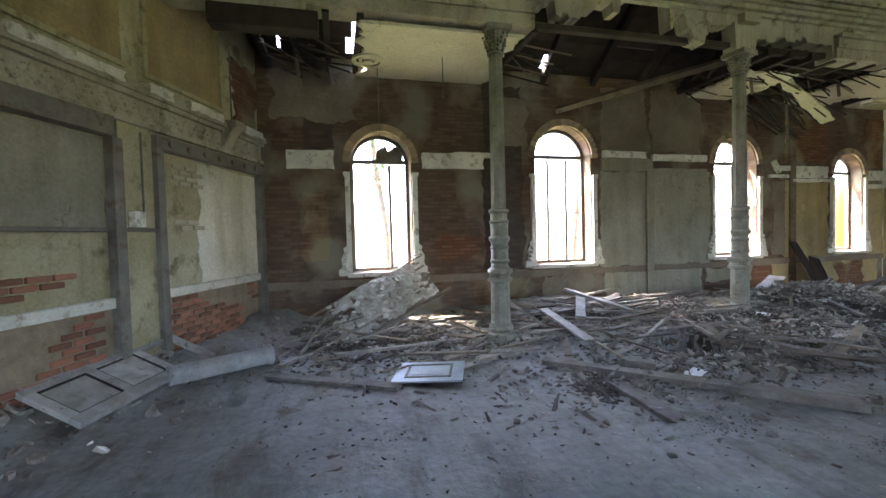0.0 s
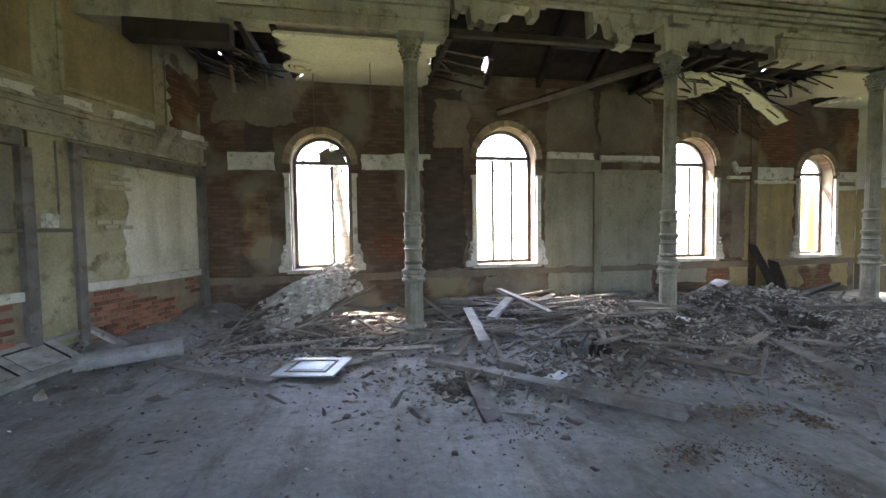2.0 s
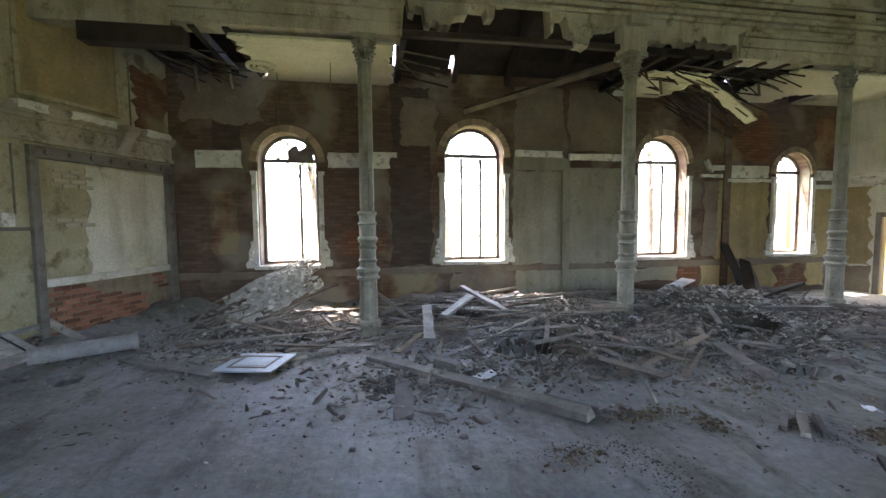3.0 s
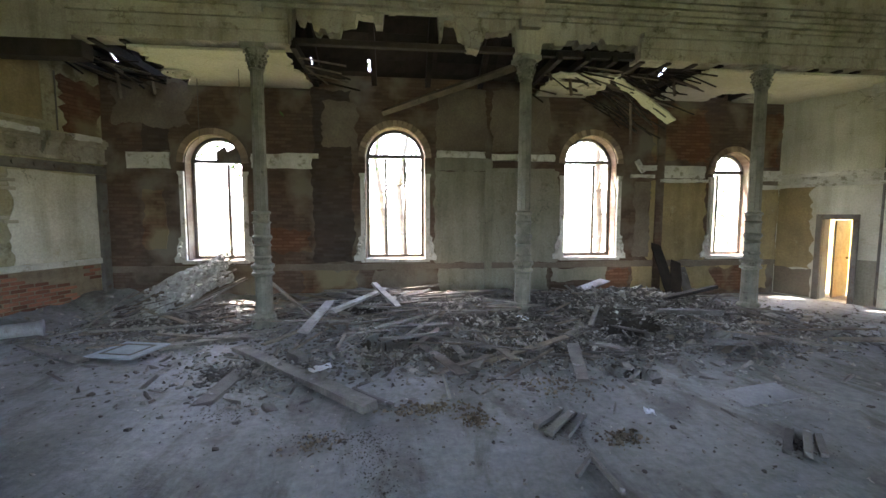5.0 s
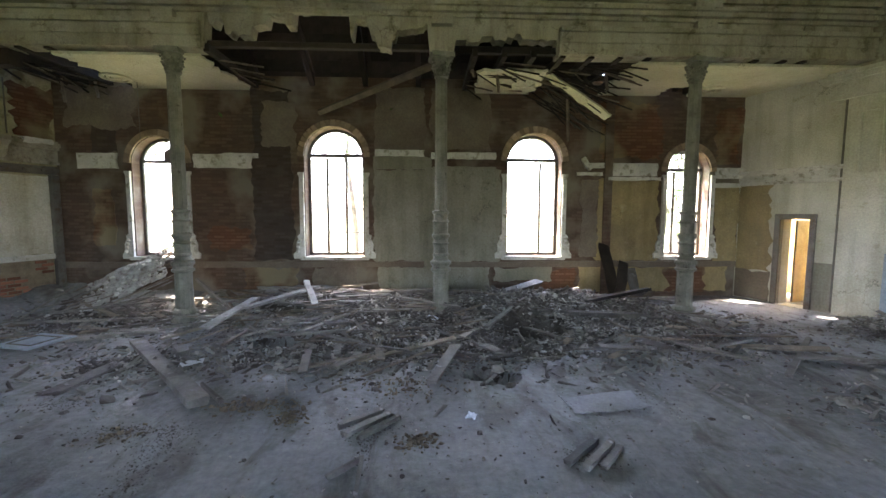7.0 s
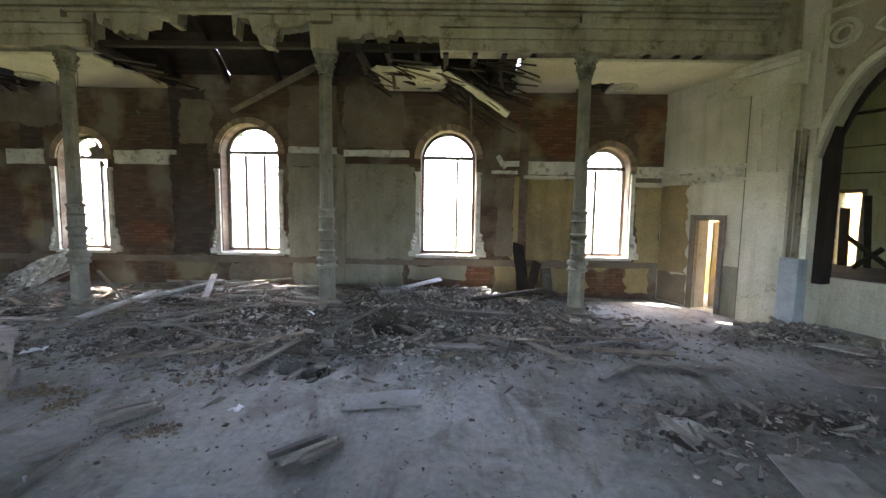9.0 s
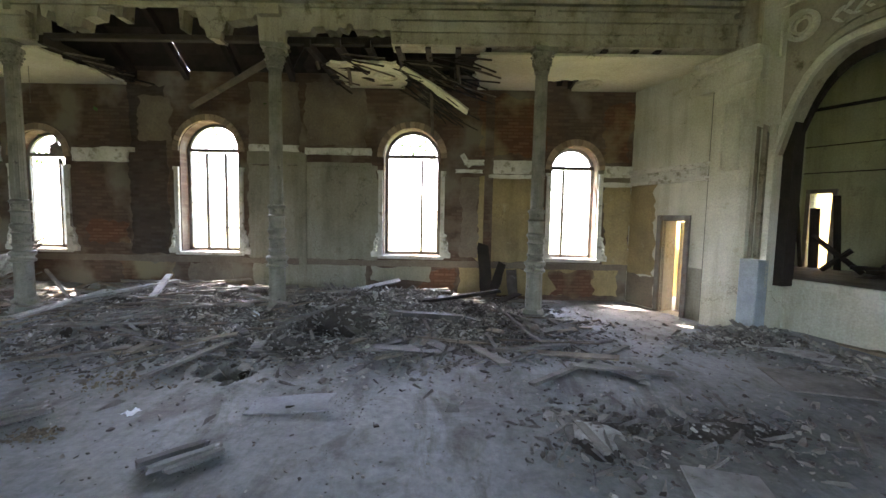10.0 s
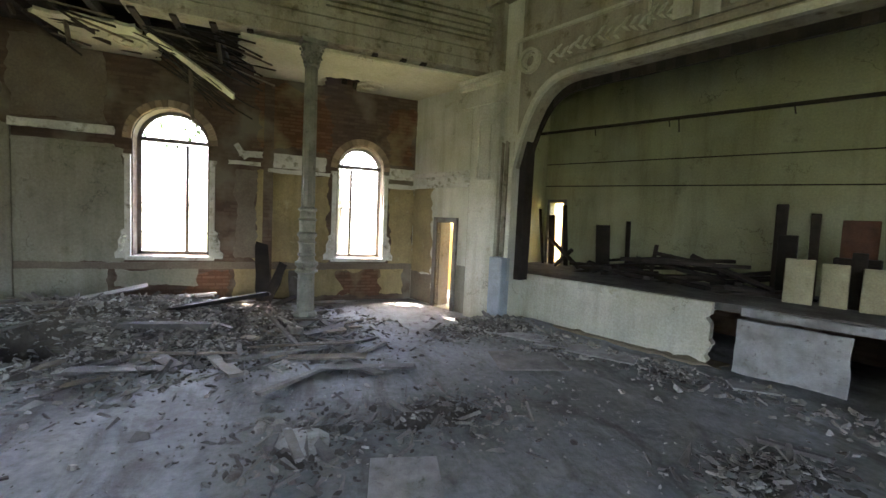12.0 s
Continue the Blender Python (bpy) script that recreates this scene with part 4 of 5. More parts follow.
# moulding that follows the stage arch; outer strips take the same darkened tone
for off, wd, d, mm in ((-0.0, 0.1, 0.09, "pale"), (0.16, 0.08, 0.06, "beam"), (0.3, 0.05, 0.05, "beam")):
    bm = bmesh.new()
    side = [(AX0 - off, z) for z in (0.9, 1.6, 2.3, 3.0, 3.6)]
    run = side + [(u, arch_z(u) + off) for u in ucut]
    nrm = []
    for k, p in enumerate(run):
        q0, q1 = run[max(0, k - 1)], run[min(len(run) - 1, k + 1)]
        e = Vector((q1[0] - q0[0], q1[1] - q0[1])).normalized()
        nrm.append((p[0] - e.y * wd, p[1] + e.x * wd))
    for k in range(len(run) - 1):
        prism([run[k], run[k + 1], nrm[k + 1], nrm[k]], RW, -0.01, d, bm)
    part("arch_moulding", bm, M[mm], trim_s)
# dark lining strip along the soffit and one side of the arch
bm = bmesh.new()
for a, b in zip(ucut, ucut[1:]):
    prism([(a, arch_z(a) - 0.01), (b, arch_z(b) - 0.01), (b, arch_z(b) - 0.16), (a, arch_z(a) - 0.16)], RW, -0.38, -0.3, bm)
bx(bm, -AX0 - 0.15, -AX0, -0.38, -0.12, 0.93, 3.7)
part("curtain_board", bm, M["darkwood"], trim_s, "dark lining along the inside of the stage arch")
bm = bmesh.new()
for r, w_, d in ((0.1, 0.04, 0.06), (0.17, 0.06, 0.09)):
    ring(bm, (3.42, 5.06), r, w_, RW, -0.01, d, 22)
part("rosette", bm, M["pale"], trim_s)
bm = bmesh.new()
for k in range(16):
    t = k / 15
    c = (3.8 + 2.0 * t, 5.02 + 0.16 * t + 0.05 * math.sin(k * 2))
    for q in (-1, 1):
        prism([(c[0] + e * math.cos(0.7 * q), c[1] + e * 0.9 * q * math.sin(0.7) + f) for e, f in ((0, -0.015), (0.1, -0.03), (0.2, 0), (0.1, 0.03))], RW, 0, 0.04, bm)
part("leaf_relief", bm, M["pale"], trim_s)
bm = bmesh.new()
for a0, a1, z0, z1 in ((3.08, 3.13, 4.7, 5.5), (3.13, 5.6, 5.46, 5.51), (5.55, 5.6, 5.05, 5.46), (5.9, 6.15, 5.0, 5.9), (6.25, 6.5, 4.92, 6.0), (6.6, 6.85, 5.0, 5.9), (7.15, 11.0, 5.46, 5.51)):
    bx(bm, -a1, -a0, -0.01, 0.06, z0, z1)
part("spandrel_frame", bm, M["pale"], trim_s)

solid("switch_box", box(-3.2, -2.88, 0.0, 0.26, 0.0, 1.36, 0.01), M["bluedoor"], "white painted box cupboard at the stage pier", "cupboard", RIGHT)

stage = thing("stage", "raised stage with plastered front, broken open", "stage", STAGE)
LIP, BACK = 1.06, -2.9
part("stage_floor", box(-14, -1.9, BACK, -0.46, LIP - 0.12, LIP, 0.01), M["wood"], stage, "dusty grey stage boards")
part("front_wall", prism(ragged(2.8, 6.55, 0.12, LIP - 0.14, (0, 0.08, 0.05, 0), 91, 0.06), RW, -0.62, -0.44), M["pale"], stage, "cracked pale stage front")
part("front_edge", prism(ragged(2.8, 6.6, -0.66, -0.36, (0, 0.05, 0, 0.012), 92), lambda a, b, d: (-a, b, d), LIP - 0.14, LIP - 0.02), M["pale"], stage)
part("front_wall", box(-14, -8.5, -0.6, -0.46, -0.05, LIP - 0.13), M["stagegreen"], stage)
part("front_edge", prism(ragged(6.95, 13.9, -0.66, -0.34, (0.08, 0, 0, 0.02), 93), lambda a, b, d: (-a, b, d), LIP - 0.13, LIP - 0.02), M["greywood"], stage)
part("plinth", prism(ragged(2.8, 6.8, -0.7, -0.3, (0, 0.1, 0, 0.07), 94), lambda a, b, d: (-a, b, d), -0.1, 0.15), M["mortar"], stage, "crumbled brick plinth")
part("under_wall", box(-14, -1.9, BACK, BACK + 0.1, -0.1, LIP - 0.14), M["darkbrick"], stage)
solid("concrete_slab", prism(ragged(-0.56, 0.56, 0.0, 0.7, (0.02, 0.02, 0.012, 0.012), 95), lambda a, b, d: (a, d, b), -0.04, 0.04), M["greywood"], "pale grey slab leaning against the broken stage front", "slab", STAGE @ pose(-7.5, -0.2, 0.2, 5, 0, 0))
# stage house behind the arch
wall_stage = thing("wall_stage", "stained green wall round the stage", "wall", STAGE, kind="structure")
for nm, args in (("back_wall", (-14, -2.47, BACK - 0.2, BACK, -0.9, 6.6)), ("door_pier", (-2.08, -1.78, BACK - 0.2, BACK, -0.9, 6.6)), ("door_head", (-2.47, -2.08, BACK - 0.2, BACK, 2.62, 6.6)), ("door_foot", (-2.47, -2.08, BACK - 0.2, BACK, -0.9, LIP - 0.02)), ("side_wall", (-14.2, -14, BACK, -0.4, -0.9, 6.6)), ("side_wall", (-1.9, -1.78, BACK, -0.42, -0.9, 6.6))):
    part(nm, box(*args), M["stagegreen"], wall_stage)
solid("ceiling_stage", box(-14.2, -1.78, BACK - 0.2, -0.4, 6.6, 6.7), M["stagegreen"], "ceiling over the stage", "ceiling", STAGE, kind="structure")
# No roof over this wall, so that daylight brightens the stage doorway.
solid("wall_back_room", box(-4.4, -0.4, -4.4, -4.3, -0.9, 3.0), M["yellow"], "yellow wall seen through the stage door", "wall", STAGE, kind="structure")
stage_door = thing("door_2", "bare wooden door frame at the back of the stage", "door", STAGE, kind="structure")
for a0, a1, z0, z1 in ((2.0, 2.08, LIP, 2.7), (2.47, 2.55, LIP, 2.7), (2.08, 2.47, 2.62, 2.7)):
    part("door_frame", box(-a1, -a0, BACK - 0.1, BACK + 0.04, z0, z1), M["wood"], stage_door)
for z, y in ((3.95, -0.9), (3.6, BACK + 0.04), (3.05, BACK + 0.03)):
    bm = tube(bmesh.new(), (-13.95, y, z - 0.3), (-1.92, y, z), 0.03 if y > -2 else 0.012, 8)
    solid("curtain_rail", bm, M["darkwood"], "dark rod across the stage", "rail", STAGE)
for u, ln in ((4.3, 0.12), (5.6, 0.1), (5.75, 0.2), (7.2, 0.1)):
    solid("curtain_hook", tube(bmesh.new(), (-u, -0.9, 3.95 - 0.025 * (u - 1.92)), (-u - 0.02, -0.9, 3.92 - 0.025 * (u - 1.92) - ln), 0.01, 5), M["darkwood"], "dark hook hanging from the stage rod", "hook", STAGE, "curtain hooks")


def board_thing(name, label, cat, w, h, t, m, M_, group=""):
    return solid(name, box(-w / 2, w / 2, -t / 2, t / 2, 0, h, min(0.01, t / 4)), M_, label, cat, m, group)


# clutter on the stage
for k, (u, d, w, h, lean, mm) in enumerate(((4.85, -2.72, 0.36, 1.05, 5, "darkwood"), (5.4, -2.75, 0.1, 1.15, 4, "darkwood"), (8.1, -2.3, 0.16, 1.5, 6, "darkwood"), (8.25, -2.1, 0.26, 1.0, 3, "darkwood"), (8.55, -2.2, 0.12, 1.35, 5, "darkwood"),
                                               (8.5, -1.5, 0.34, 0.66, 3, "creamboard"), (8.88, -1.6, 0.3, 0.62, 2, "creamboard"), (9.1, -1.7, 0.16, 0.8, 4, "darkwood"), (9.32, -1.5, 0.34, 0.6, 5, "creamboard"), (9.65, -1.5, 0.34, 1.05, 3, "creamboard"), (3.9, -2.7, 0.12, 1.5, 8, "darkwood"), (3.48, -2.7, 0.17, 1.25, 5, "darkwood"), (3.3, -2.6, 0.08, 1.4, 9, "darkwood"), (9.95, -1.6, 0.3, 1.3, 3, "darkwood"))):
    board_thing("panel_board", "%s board standing on the stage" % ("dark wooden" if mm == "darkwood" else "stained cream"), "board", w, h, 0.04, ONSTAGE @ pose(-u, d, LIP - 0.004, -lean, 0, k % 3 * 8 - 8), M[mm], "boards on the stage")
board_thing("stool_top", "dark low table among the boards on the stage", "table", 0.5, 0.7, 0.3, ONSTAGE @ pose(-9.05, -2.1, LIP - 0.004), M["darkwood"])
board_thing("framed_board", "brown framed board standing on a low table", "board", 0.4, 0.56, 0.04, ONSTAGE @ pose(-9.05, -2.1, LIP + 0.69, -3, 0, 0), M["red"])
rg = random.Random(12)
for k in range(34):
    u, d = rg.uniform(4.6, 8.0), rg.uniform(-2.6, -1.7)
    ln = rg.uniform(0.7, 1.9)
    solid("stage_timber", box(-ln / 2, ln / 2, -0.07, 0.07, -0.03, 0.03, 0.006), M["darkwood"], "dark timber in a heap on the stage", "timber", ONSTAGE @ pose(-u, d, LIP + 0.04 + 0.6 * rg.random() * math.exp(-((u - 6.4) / 1.0) ** 2), rg.uniform(-8, 8), rg.uniform(-14, 14), rg.uniform(-40, 40)), "timbers on the stage")
for k, (u0, u1, z0, z1) in enumerate(((3.7, 4.5, 1.75, LIP + 0.02), (3.9, 4.3, LIP + 0.02, 1.5), (6.9, 8.2, 1.6, LIP + 0.04), (6.2, 6.25, LIP, 1.75))):
    solid("stage_timber", tube(bmesh.new(), (-u0, -2.0 - 0.2 * (k < 2), z0), (-u1, -2.1 - 0.2 * (k < 2), z1), 0.05, 4), M["darkwood"], "dark timber propped up on the stage", "timber", ONSTAGE, "timbers on the stage")

# ---- debris ----
def plank_mesh(ln, w, t, seed, mm):
    rg2 = random.Random(seed)
    bm = bmesh.new()
    bx(bm, -ln / 2, ln / 2, -w / 2, w / 2, 0, t)
    bmesh.ops.subdivide_edges(bm, edges=[e for e in bm.edges if abs(e.verts[0].co.x - e.verts[1].co.x) > 0.1], cuts=3)
    for v in bm.verts:
        s = 0.4 if abs(v.co.x) > ln / 2 - 0.01 else 0.08
        v.co += Vector((rg2.uniform(-1, 1) * s * w * (1 if s > 0.1 else 0), rg2.uniform(-1, 1) * 0.08 * w, rg2.uniform(-0.1, 0.1) * t))
    bmesh.ops.recalc_face_normals(bm, faces=bm.faces[:])
    return finish("plank", bm, mm)


def lay(name, me, x, y, rz, label, cat, group="", tilt=0.0, up=0.0, roll=0.0):
    ob = new(name, me)
    ob.matrix_world = pose(x, y, lump(x, y) + up, roll, tilt, rz)
    return tagged(ob, label, cat, group)


lay("long_plank", plank_mesh(3.0, 0.2, 0.07, 1, M["wood"]), 5.6, 4.1, -46, "long grey floor plank lying on the dust", "plank")
lay("long_plank", plank_mesh(0.95, 0.2, 0.04, 2, M["wood"]), 4.87, 3.75, -94, "short grey plank half buried in dust", "plank")
lay("long_plank", plank_mesh(1.6, 0.2, 0.06, 3, M["wood"]), 3.75, 5.6, 20, "splintered grey plank by the column", "plank")
lay("long_plank", plank_mesh(1.7, 0.17, 0.04, 4, M["greywood"]), 5.5, 6.4, 84, "pale plank resting on the rubble", "plank", up=0.13, tilt=-5)
lay("long_plank", plank_mesh(1.8, 0.17, 0.05, 7, M["greywood"]), 6.25, 7.1, 58, "pale grey plank resting on the rubble", "plank", up=0.1, tilt=-4)
lay("long_plank", plank_mesh(1.5, 0.12, 0.05, 8, M["greywood"]), 6.7, 7.3, 112, "grey plank propped on the rubble", "plank", up=0.16, tilt=-10)
lay("long_plank", plank_mesh(3.6, 0.16, 0.05, 9, M["wood"]), 7.6, 7.0, -6, "long grey joist on the rubble", "plank", up=0.06)
lay("long_plank", plank_mesh(3.0, 0.2, 0.06, 10, M["wood"]), 7.9, 7.6, 4, "long grey joist on the rubble", "plank", up=0.08, tilt=-2)
lay("long_plank", plank_mesh(2.6, 0.14, 0.06, 11, M["darkwood"]), 12.5, 6.5, 14, "dark joist on the rubble heap", "plank", up=0.1, tilt=-6)
lay("long_plank", plank_mesh(1.9, 0.18, 0.08, 12, M["wood"]), 12.0, 5.9, -12, "weathered joist by the sunken floor", "plank", up=0.08)
lay("long_plank", plank_mesh(1.6, 0.3, 0.03, 13, M["wood"]), 10.9, 7.3, 24, "wide grey board on the rubble heap", "plank", up=0.12, tilt=-10)
lay("block", plank_mesh(0.42, 0.14, 0.11, 5, M["wood"]), 5.52, 4.66, -50, "squared grey timber block on the floor", "block")
lay("long_plank", plank_mesh(1.75, 0.14, 0.04, 6, M["wood"]), 1.78, 5.36, -31, "thin grey floor board", "plank")
# scattered laths and planks
kinds = [plank_mesh(ln, w, t, 30 + k, M["wood"] if k % 3 else M["lath"]) for k, (ln, w, t) in enumerate(((1.6, 0.05, 0.02), (1.1, 0.06, 0.02), (0.8, 0.1, 0.03), (2.0, 0.12, 0.03), (0.5, 0.06, 0.02), (1.3, 0.16, 0.03), (0.35, 0.12, 0.03), (2.4, 0.07, 0.04)))]
rg = random.Random(21)


def scatter(n, area, names, dirs, group):
    for k in range(n):
        x, y = rg.uniform(area[0], area[1]), rg.uniform(area[2], area[3])
        me = rg.choice(kinds)
        if math.hypot(x - 5.6, y - 4.1) < 1.3:
            continue
        lay(names[0], me, x, y, rg.gauss(*dirs), names[1], "plank", group, tilt=rg.uniform(-7, 7), up=rg.uniform(0.0, 0.05), roll=rg.uniform(-12, 12))


scatter(90, (4.8, 11.5, 6.2, 8.4), ("wooden_lath", "weathered wooden lath lying on the rubble"), (0, 28), "laths on the rubble")
scatter(22, (5.2, 7.6, 6.0, 7.4), ("wooden_lath", "weathered wooden lath lying on the rubble"), (30, 40), "laths on the rubble")
scatter(30, (0.9, 4.4, 5.6, 8.3), ("wooden_lath", "dusty wooden lath on the floor"), (10, 40), "laths near the window")
scatter(34, (10.5, 15.2, 6.0, 8.4), ("wooden_lath", "dusty wooden lath in the rubble"), (5, 40), "laths on the rubble")
scatter(70, (4.8, 11.0, 5.6, 8.4), ("wooden_lath", "weathered wooden lath lying on the rubble"), (-5, 22), "laths on the rubble")
scatter(95, (5.6, 15.0, 3.9, 6.2), ("wooden_lath", "broken wooden lath on the dusty floor"), (0, 60), "laths on the floor")


def chips(name, n, put, size, material, label, cat="rubble", flat=0.45, seed=1, slim=(0.25, 1.0)):
    """Loose broken pieces, too many to count, joined in one mesh."""
    r2 = random.Random(seed)
    vs, fs = [], []
    for k in range(n):
        x, y = put(r2)
        s = size * min(2.0, r2.lognormvariate(0, 0.55))
        a = r2.uniform(0, 6.28)
        z = max(lump(x, y), bed(x, y)) - 0.1 * s
        h = s * flat * max(0.15, min(1.0, 2 * slim[1])) * r2.uniform(0.5, 1.5)
        base = len(vs)
        m_ = r2.choice((4, 5, 5, 6))
        tx, ty = r2.gauss(0, 0.35), r2.gauss(0, 0.35)
        el = r2.uniform(*slim)
        turn = Matrix.Rotation(a, 2)
        ring_ = [tuple(turn @ Vector((s * r2.uniform(0.7, 1.1) * math.cos(6.283 * q / m_), el * s * r2.uniform(0.7, 1.1) * math.sin(6.283 * q / m_)))) for q in range(m_)]
        for zz, sc in ((0, 1.0), (h, r2.uniform(0.6, 0.95))):
            for p, q in ring_:
                vs.append((x + p * sc, y + q * sc, z + zz + tx * p + ty * q))
        fs.append(tuple(base + m_ + q for q in range(m_)))
        fs += [(base + q, base + (q + 1) % m_, base + m_ + (q + 1) % m_, base + m_ + q) for q in range(m_)]
    me = bpy.data.meshes.new(name)
    me.from_pydata(vs, [], fs)
    me.materials.append(material)
    return tagged(new(name, me), label, cat, kind="stuff")


def blob(*spots):
    """Picks places round spots (x, y, spread x, spread y, weight)."""
    ws = [s[4] for s in spots]

    def pick(r2):
        while True:
            c = r2.choices(spots, ws)[0]
            x, y = r2.gauss(c[0], 0.8 * c[2]), r2.gauss(c[1], 0.8 * c[3])
            if 0.0 < x < 16.8 + (8.79 - y) * 0.364 and -6 < y < 8.7:
                return x, y
    return pick


main = blob((8.5, 6.6, 2.6, 1.0, 5), (11.5, 5.6, 1.8, 1.1, 5), (8.0, 4.6, 2.2, 0.7, 3), (13.5, 6.0, 1.4, 1.2, 3), (2.6, 6.6, 1.2, 1.0, 2), (5.0, 4.2, 0.9, 0.7, 0.6), (17.3, 5.3, 0.6, 0.3, 1.2), (18.2, 4.2, 0.4, 0.3, 0.5), (19.0, 2.7, 0.3, 0.2, 0.4), (14.1, 2.4, 0.5, 0.5, 0.4), (15.5, 2.6, 0.8, 0.45, 0.5), (17.8, 0.8, 0.5, 0.25, 0.6))
chips("plaster_rubble", 8000, main, 0.027, M["rubble"], "grey and pale plaster fragments", seed=1)
chips("dark_rubble", 6500, main, 0.027, M["dirt"], "dark earth and rotten wood fragments", flat=0.3, seed=2)
chips("wood_splinters", 4200, main, 0.12, M["wood"], "splinters of weathered wood", flat=0.3, seed=3, slim=(0.05, 0.2))
chips("large_rubble", 1300, main, 0.06, M["rubble"], "larger lumps of fallen plaster", flat=0.25, seed=4)
field = blob((8.2, 6.4, 2.4, 1.0, 4), (11.5, 5.6, 1.6, 1.0, 5), (8.4, 4.8, 2.0, 0.6, 3), (13.6, 6.0, 1.2, 1.0, 2))
chips("pale_rubble", 1500, field, 0.042, M["oldplaster"], "pale flakes of fallen plaster", flat=0.2, seed=14)
drift = lambda r2: (lambda y, d, e: (17.0 + (8.79 - y) * 0.364 - d, y) if e else (0.5 - (8.79 - y) * 0.364 + d, y))(r2.uniform(-0.5, 6.4), abs(r2.gauss(0.1, 0.4)), r2.random() < 0.5)
chips("wall_rubble", 1500, drift, 0.045, M["rubble"], "plaster and brick fragments along the walls", flat=0.4, seed=15)
wide = lambda r2: (r2.uniform(0.3, 17.5), r2.uniform(-1.2, 8.5))
trail = blob((6.7, 2.3, 0.2, 0.25, 1), (6.8, 1.7, 0.11, 0.4, 1), (6.85, 1.1, 0.1, 0.25, 1), (6.3, 2.5, 0.3, 0.08, 1), (8.6, 2.2, 0.05, 0.35, 0.6), (5.2, 3.1, 0.25, 0.2, 0.8), (11.3, 2.9, 0.5, 0.2, 0.8), (10.55, 1.9, 0.18, 0.12, 0.8), (8.6, 2.45, 0.25, 0.15, 0.8))
chips("dirt_trail", 2600, trail, 0.0075, M["bed"], "brown crumbs in trails on the dust", flat=0.35, seed=9)
chips("floor_grit", 6000, wide, 0.012, M["rubble"], "small grit strewn over the floor", seed=5)
chips("dark_grit", 1000, wide, 0.014, M["dirt"], "dark crumbs strewn over the floor", flat=0.3, seed=6)

# fallen lath-and-plaster sheet leaning on the sill of the first window
sheet_m = Matrix.Translation((2.65, 7.75, 0.62)) @ Matrix.Rotation(radians(8), 4, "Z") @ Matrix.Rotation(radians(-26), 4, "Y") @ Matrix.Rotation(radians(38), 4, "X") @ Matrix.Diagonal((0.95, 0.95, 1, 1))
fallen = thing("fallen_ceiling_sheet", "fallen sheet of lath and white plaster leaning under a window", "debris", sheet_m)
nx, ny = 56, 32
spot = lambda i, j: (-1.0 + 1.95 * i / nx, -0.55 + 1.05 * j / ny)
vs, fs = [], []
for j in range(ny + 1):
    for i in range(nx + 1):
        a, b = spot(i, j)
        vs.append((a + 0.03 * noise.noise((a * 9, b * 9, 1)), b + 0.03 * noise.noise((a * 9, b * 9, 4)), 0.02 + 0.05 * noise.noise((a * 3, b * 3, 2)) + 0.03 * noise.noise((a * 11, b * 11, 3))))
for j in range(ny):
    for i in range(nx):
        a, b = spot(i + 0.5, j + 0.5)
        edge = max(abs(a) / 1.0, abs(b + 0.02) / 0.55)
        if 0.8 * noise.noise((a * 2.4, b * 2.8, 5)) + 0.5 * noise.noise((a * 8, b * 8, 6)) > -0.12 + 0.55 * edge ** 4 - 0.25:
            fs.append((j * (nx + 1) + i, j * (nx + 1) + i + 1, (j + 1) * (nx + 1) + i + 1, (j + 1) * (nx + 1) + i))
me = bpy.data.meshes.new("plaster_sheet")
me.from_pydata(vs, [], fs)
bm = bmesh.new()
bm.from_mesh(me)
bmesh.ops.delete(bm, geom=[v for v in bm.verts if not v.link_faces], context="VERTS")
bmesh.ops.solidify(bm, geom=bm.faces[:], thickness=0.025)
part("plaster_sheet", bm, M["oldplaster"], fallen, "crumbling white plaster")
rg = random.Random(33)
for k in range(19):
    y = -0.6 + 0.064 * k
    bm = box(-1.15 + rg.uniform(-0.35, 0.3), 0.95 + rg.uniform(-0.4, 0.3), -0.016, 0.016, -0.035, -0.022)
    bm.transform(Matrix.Translation((0, y, rg.uniform(-0.01, 0.02))) @ Matrix.Rotation(radians(rg.gauss(0, 3.5)), 4, "Z") @ Matrix.Rotation(radians(rg.gauss(0, 1.2)), 4, "Y"))
    part("lath", bm, M["lath"] if k % 3 else M["wood"], fallen)
for k in range(110):
    a, b0, fs_ = rg.uniform(-0.95, 0.85), rg.uniform(-0.5, 0.45), rg.uniform(0.12, 0.6)
    bm = prism([(fs_ * rg.uniform(0.07, 0.13) * math.cos(e), fs_ * rg.uniform(0.05, 0.11) * math.sin(e)) for e in (0, 1.1, 2.2, 3.3, 4.4, 5.4)], FLAT, 0.0, 0.012 + 0.02 * rg.random())
    bm.transform(Matrix.Translation((a, b0, 0.045)) @ Matrix.Rotation(rg.gauss(0, 0.35), 4, "X") @ Matrix.Rotation(rg.gauss(0, 0.35), 4, "Y"))
    part("loose_flake", bm, M["oldplaster"] if k % 4 else M["white"], fallen)
for k, (x, y, rz, ti, ln) in enumerate(((2.2, 7.2, 28, -16, 2.0), (2.9, 7.5, 48, -22, 1.7), (1.7, 7.4, 14, -12, 1.5), (2.7, 7.0, 20, -8, 1.6), (1.5, 7.0, 65, -28, 1.3), (3.1, 7.1, 8, -5, 1.9), (1.9, 7.6, 40, -25, 1.8))):
    lay("fallen_lath", plank_mesh(ln, 0.045, 0.022, 200 + k, M["wood"]), x, y, rz, "grey lath leaning on the fallen plaster sheet", "plank", "laths near the window", tilt=ti, up=0.22)

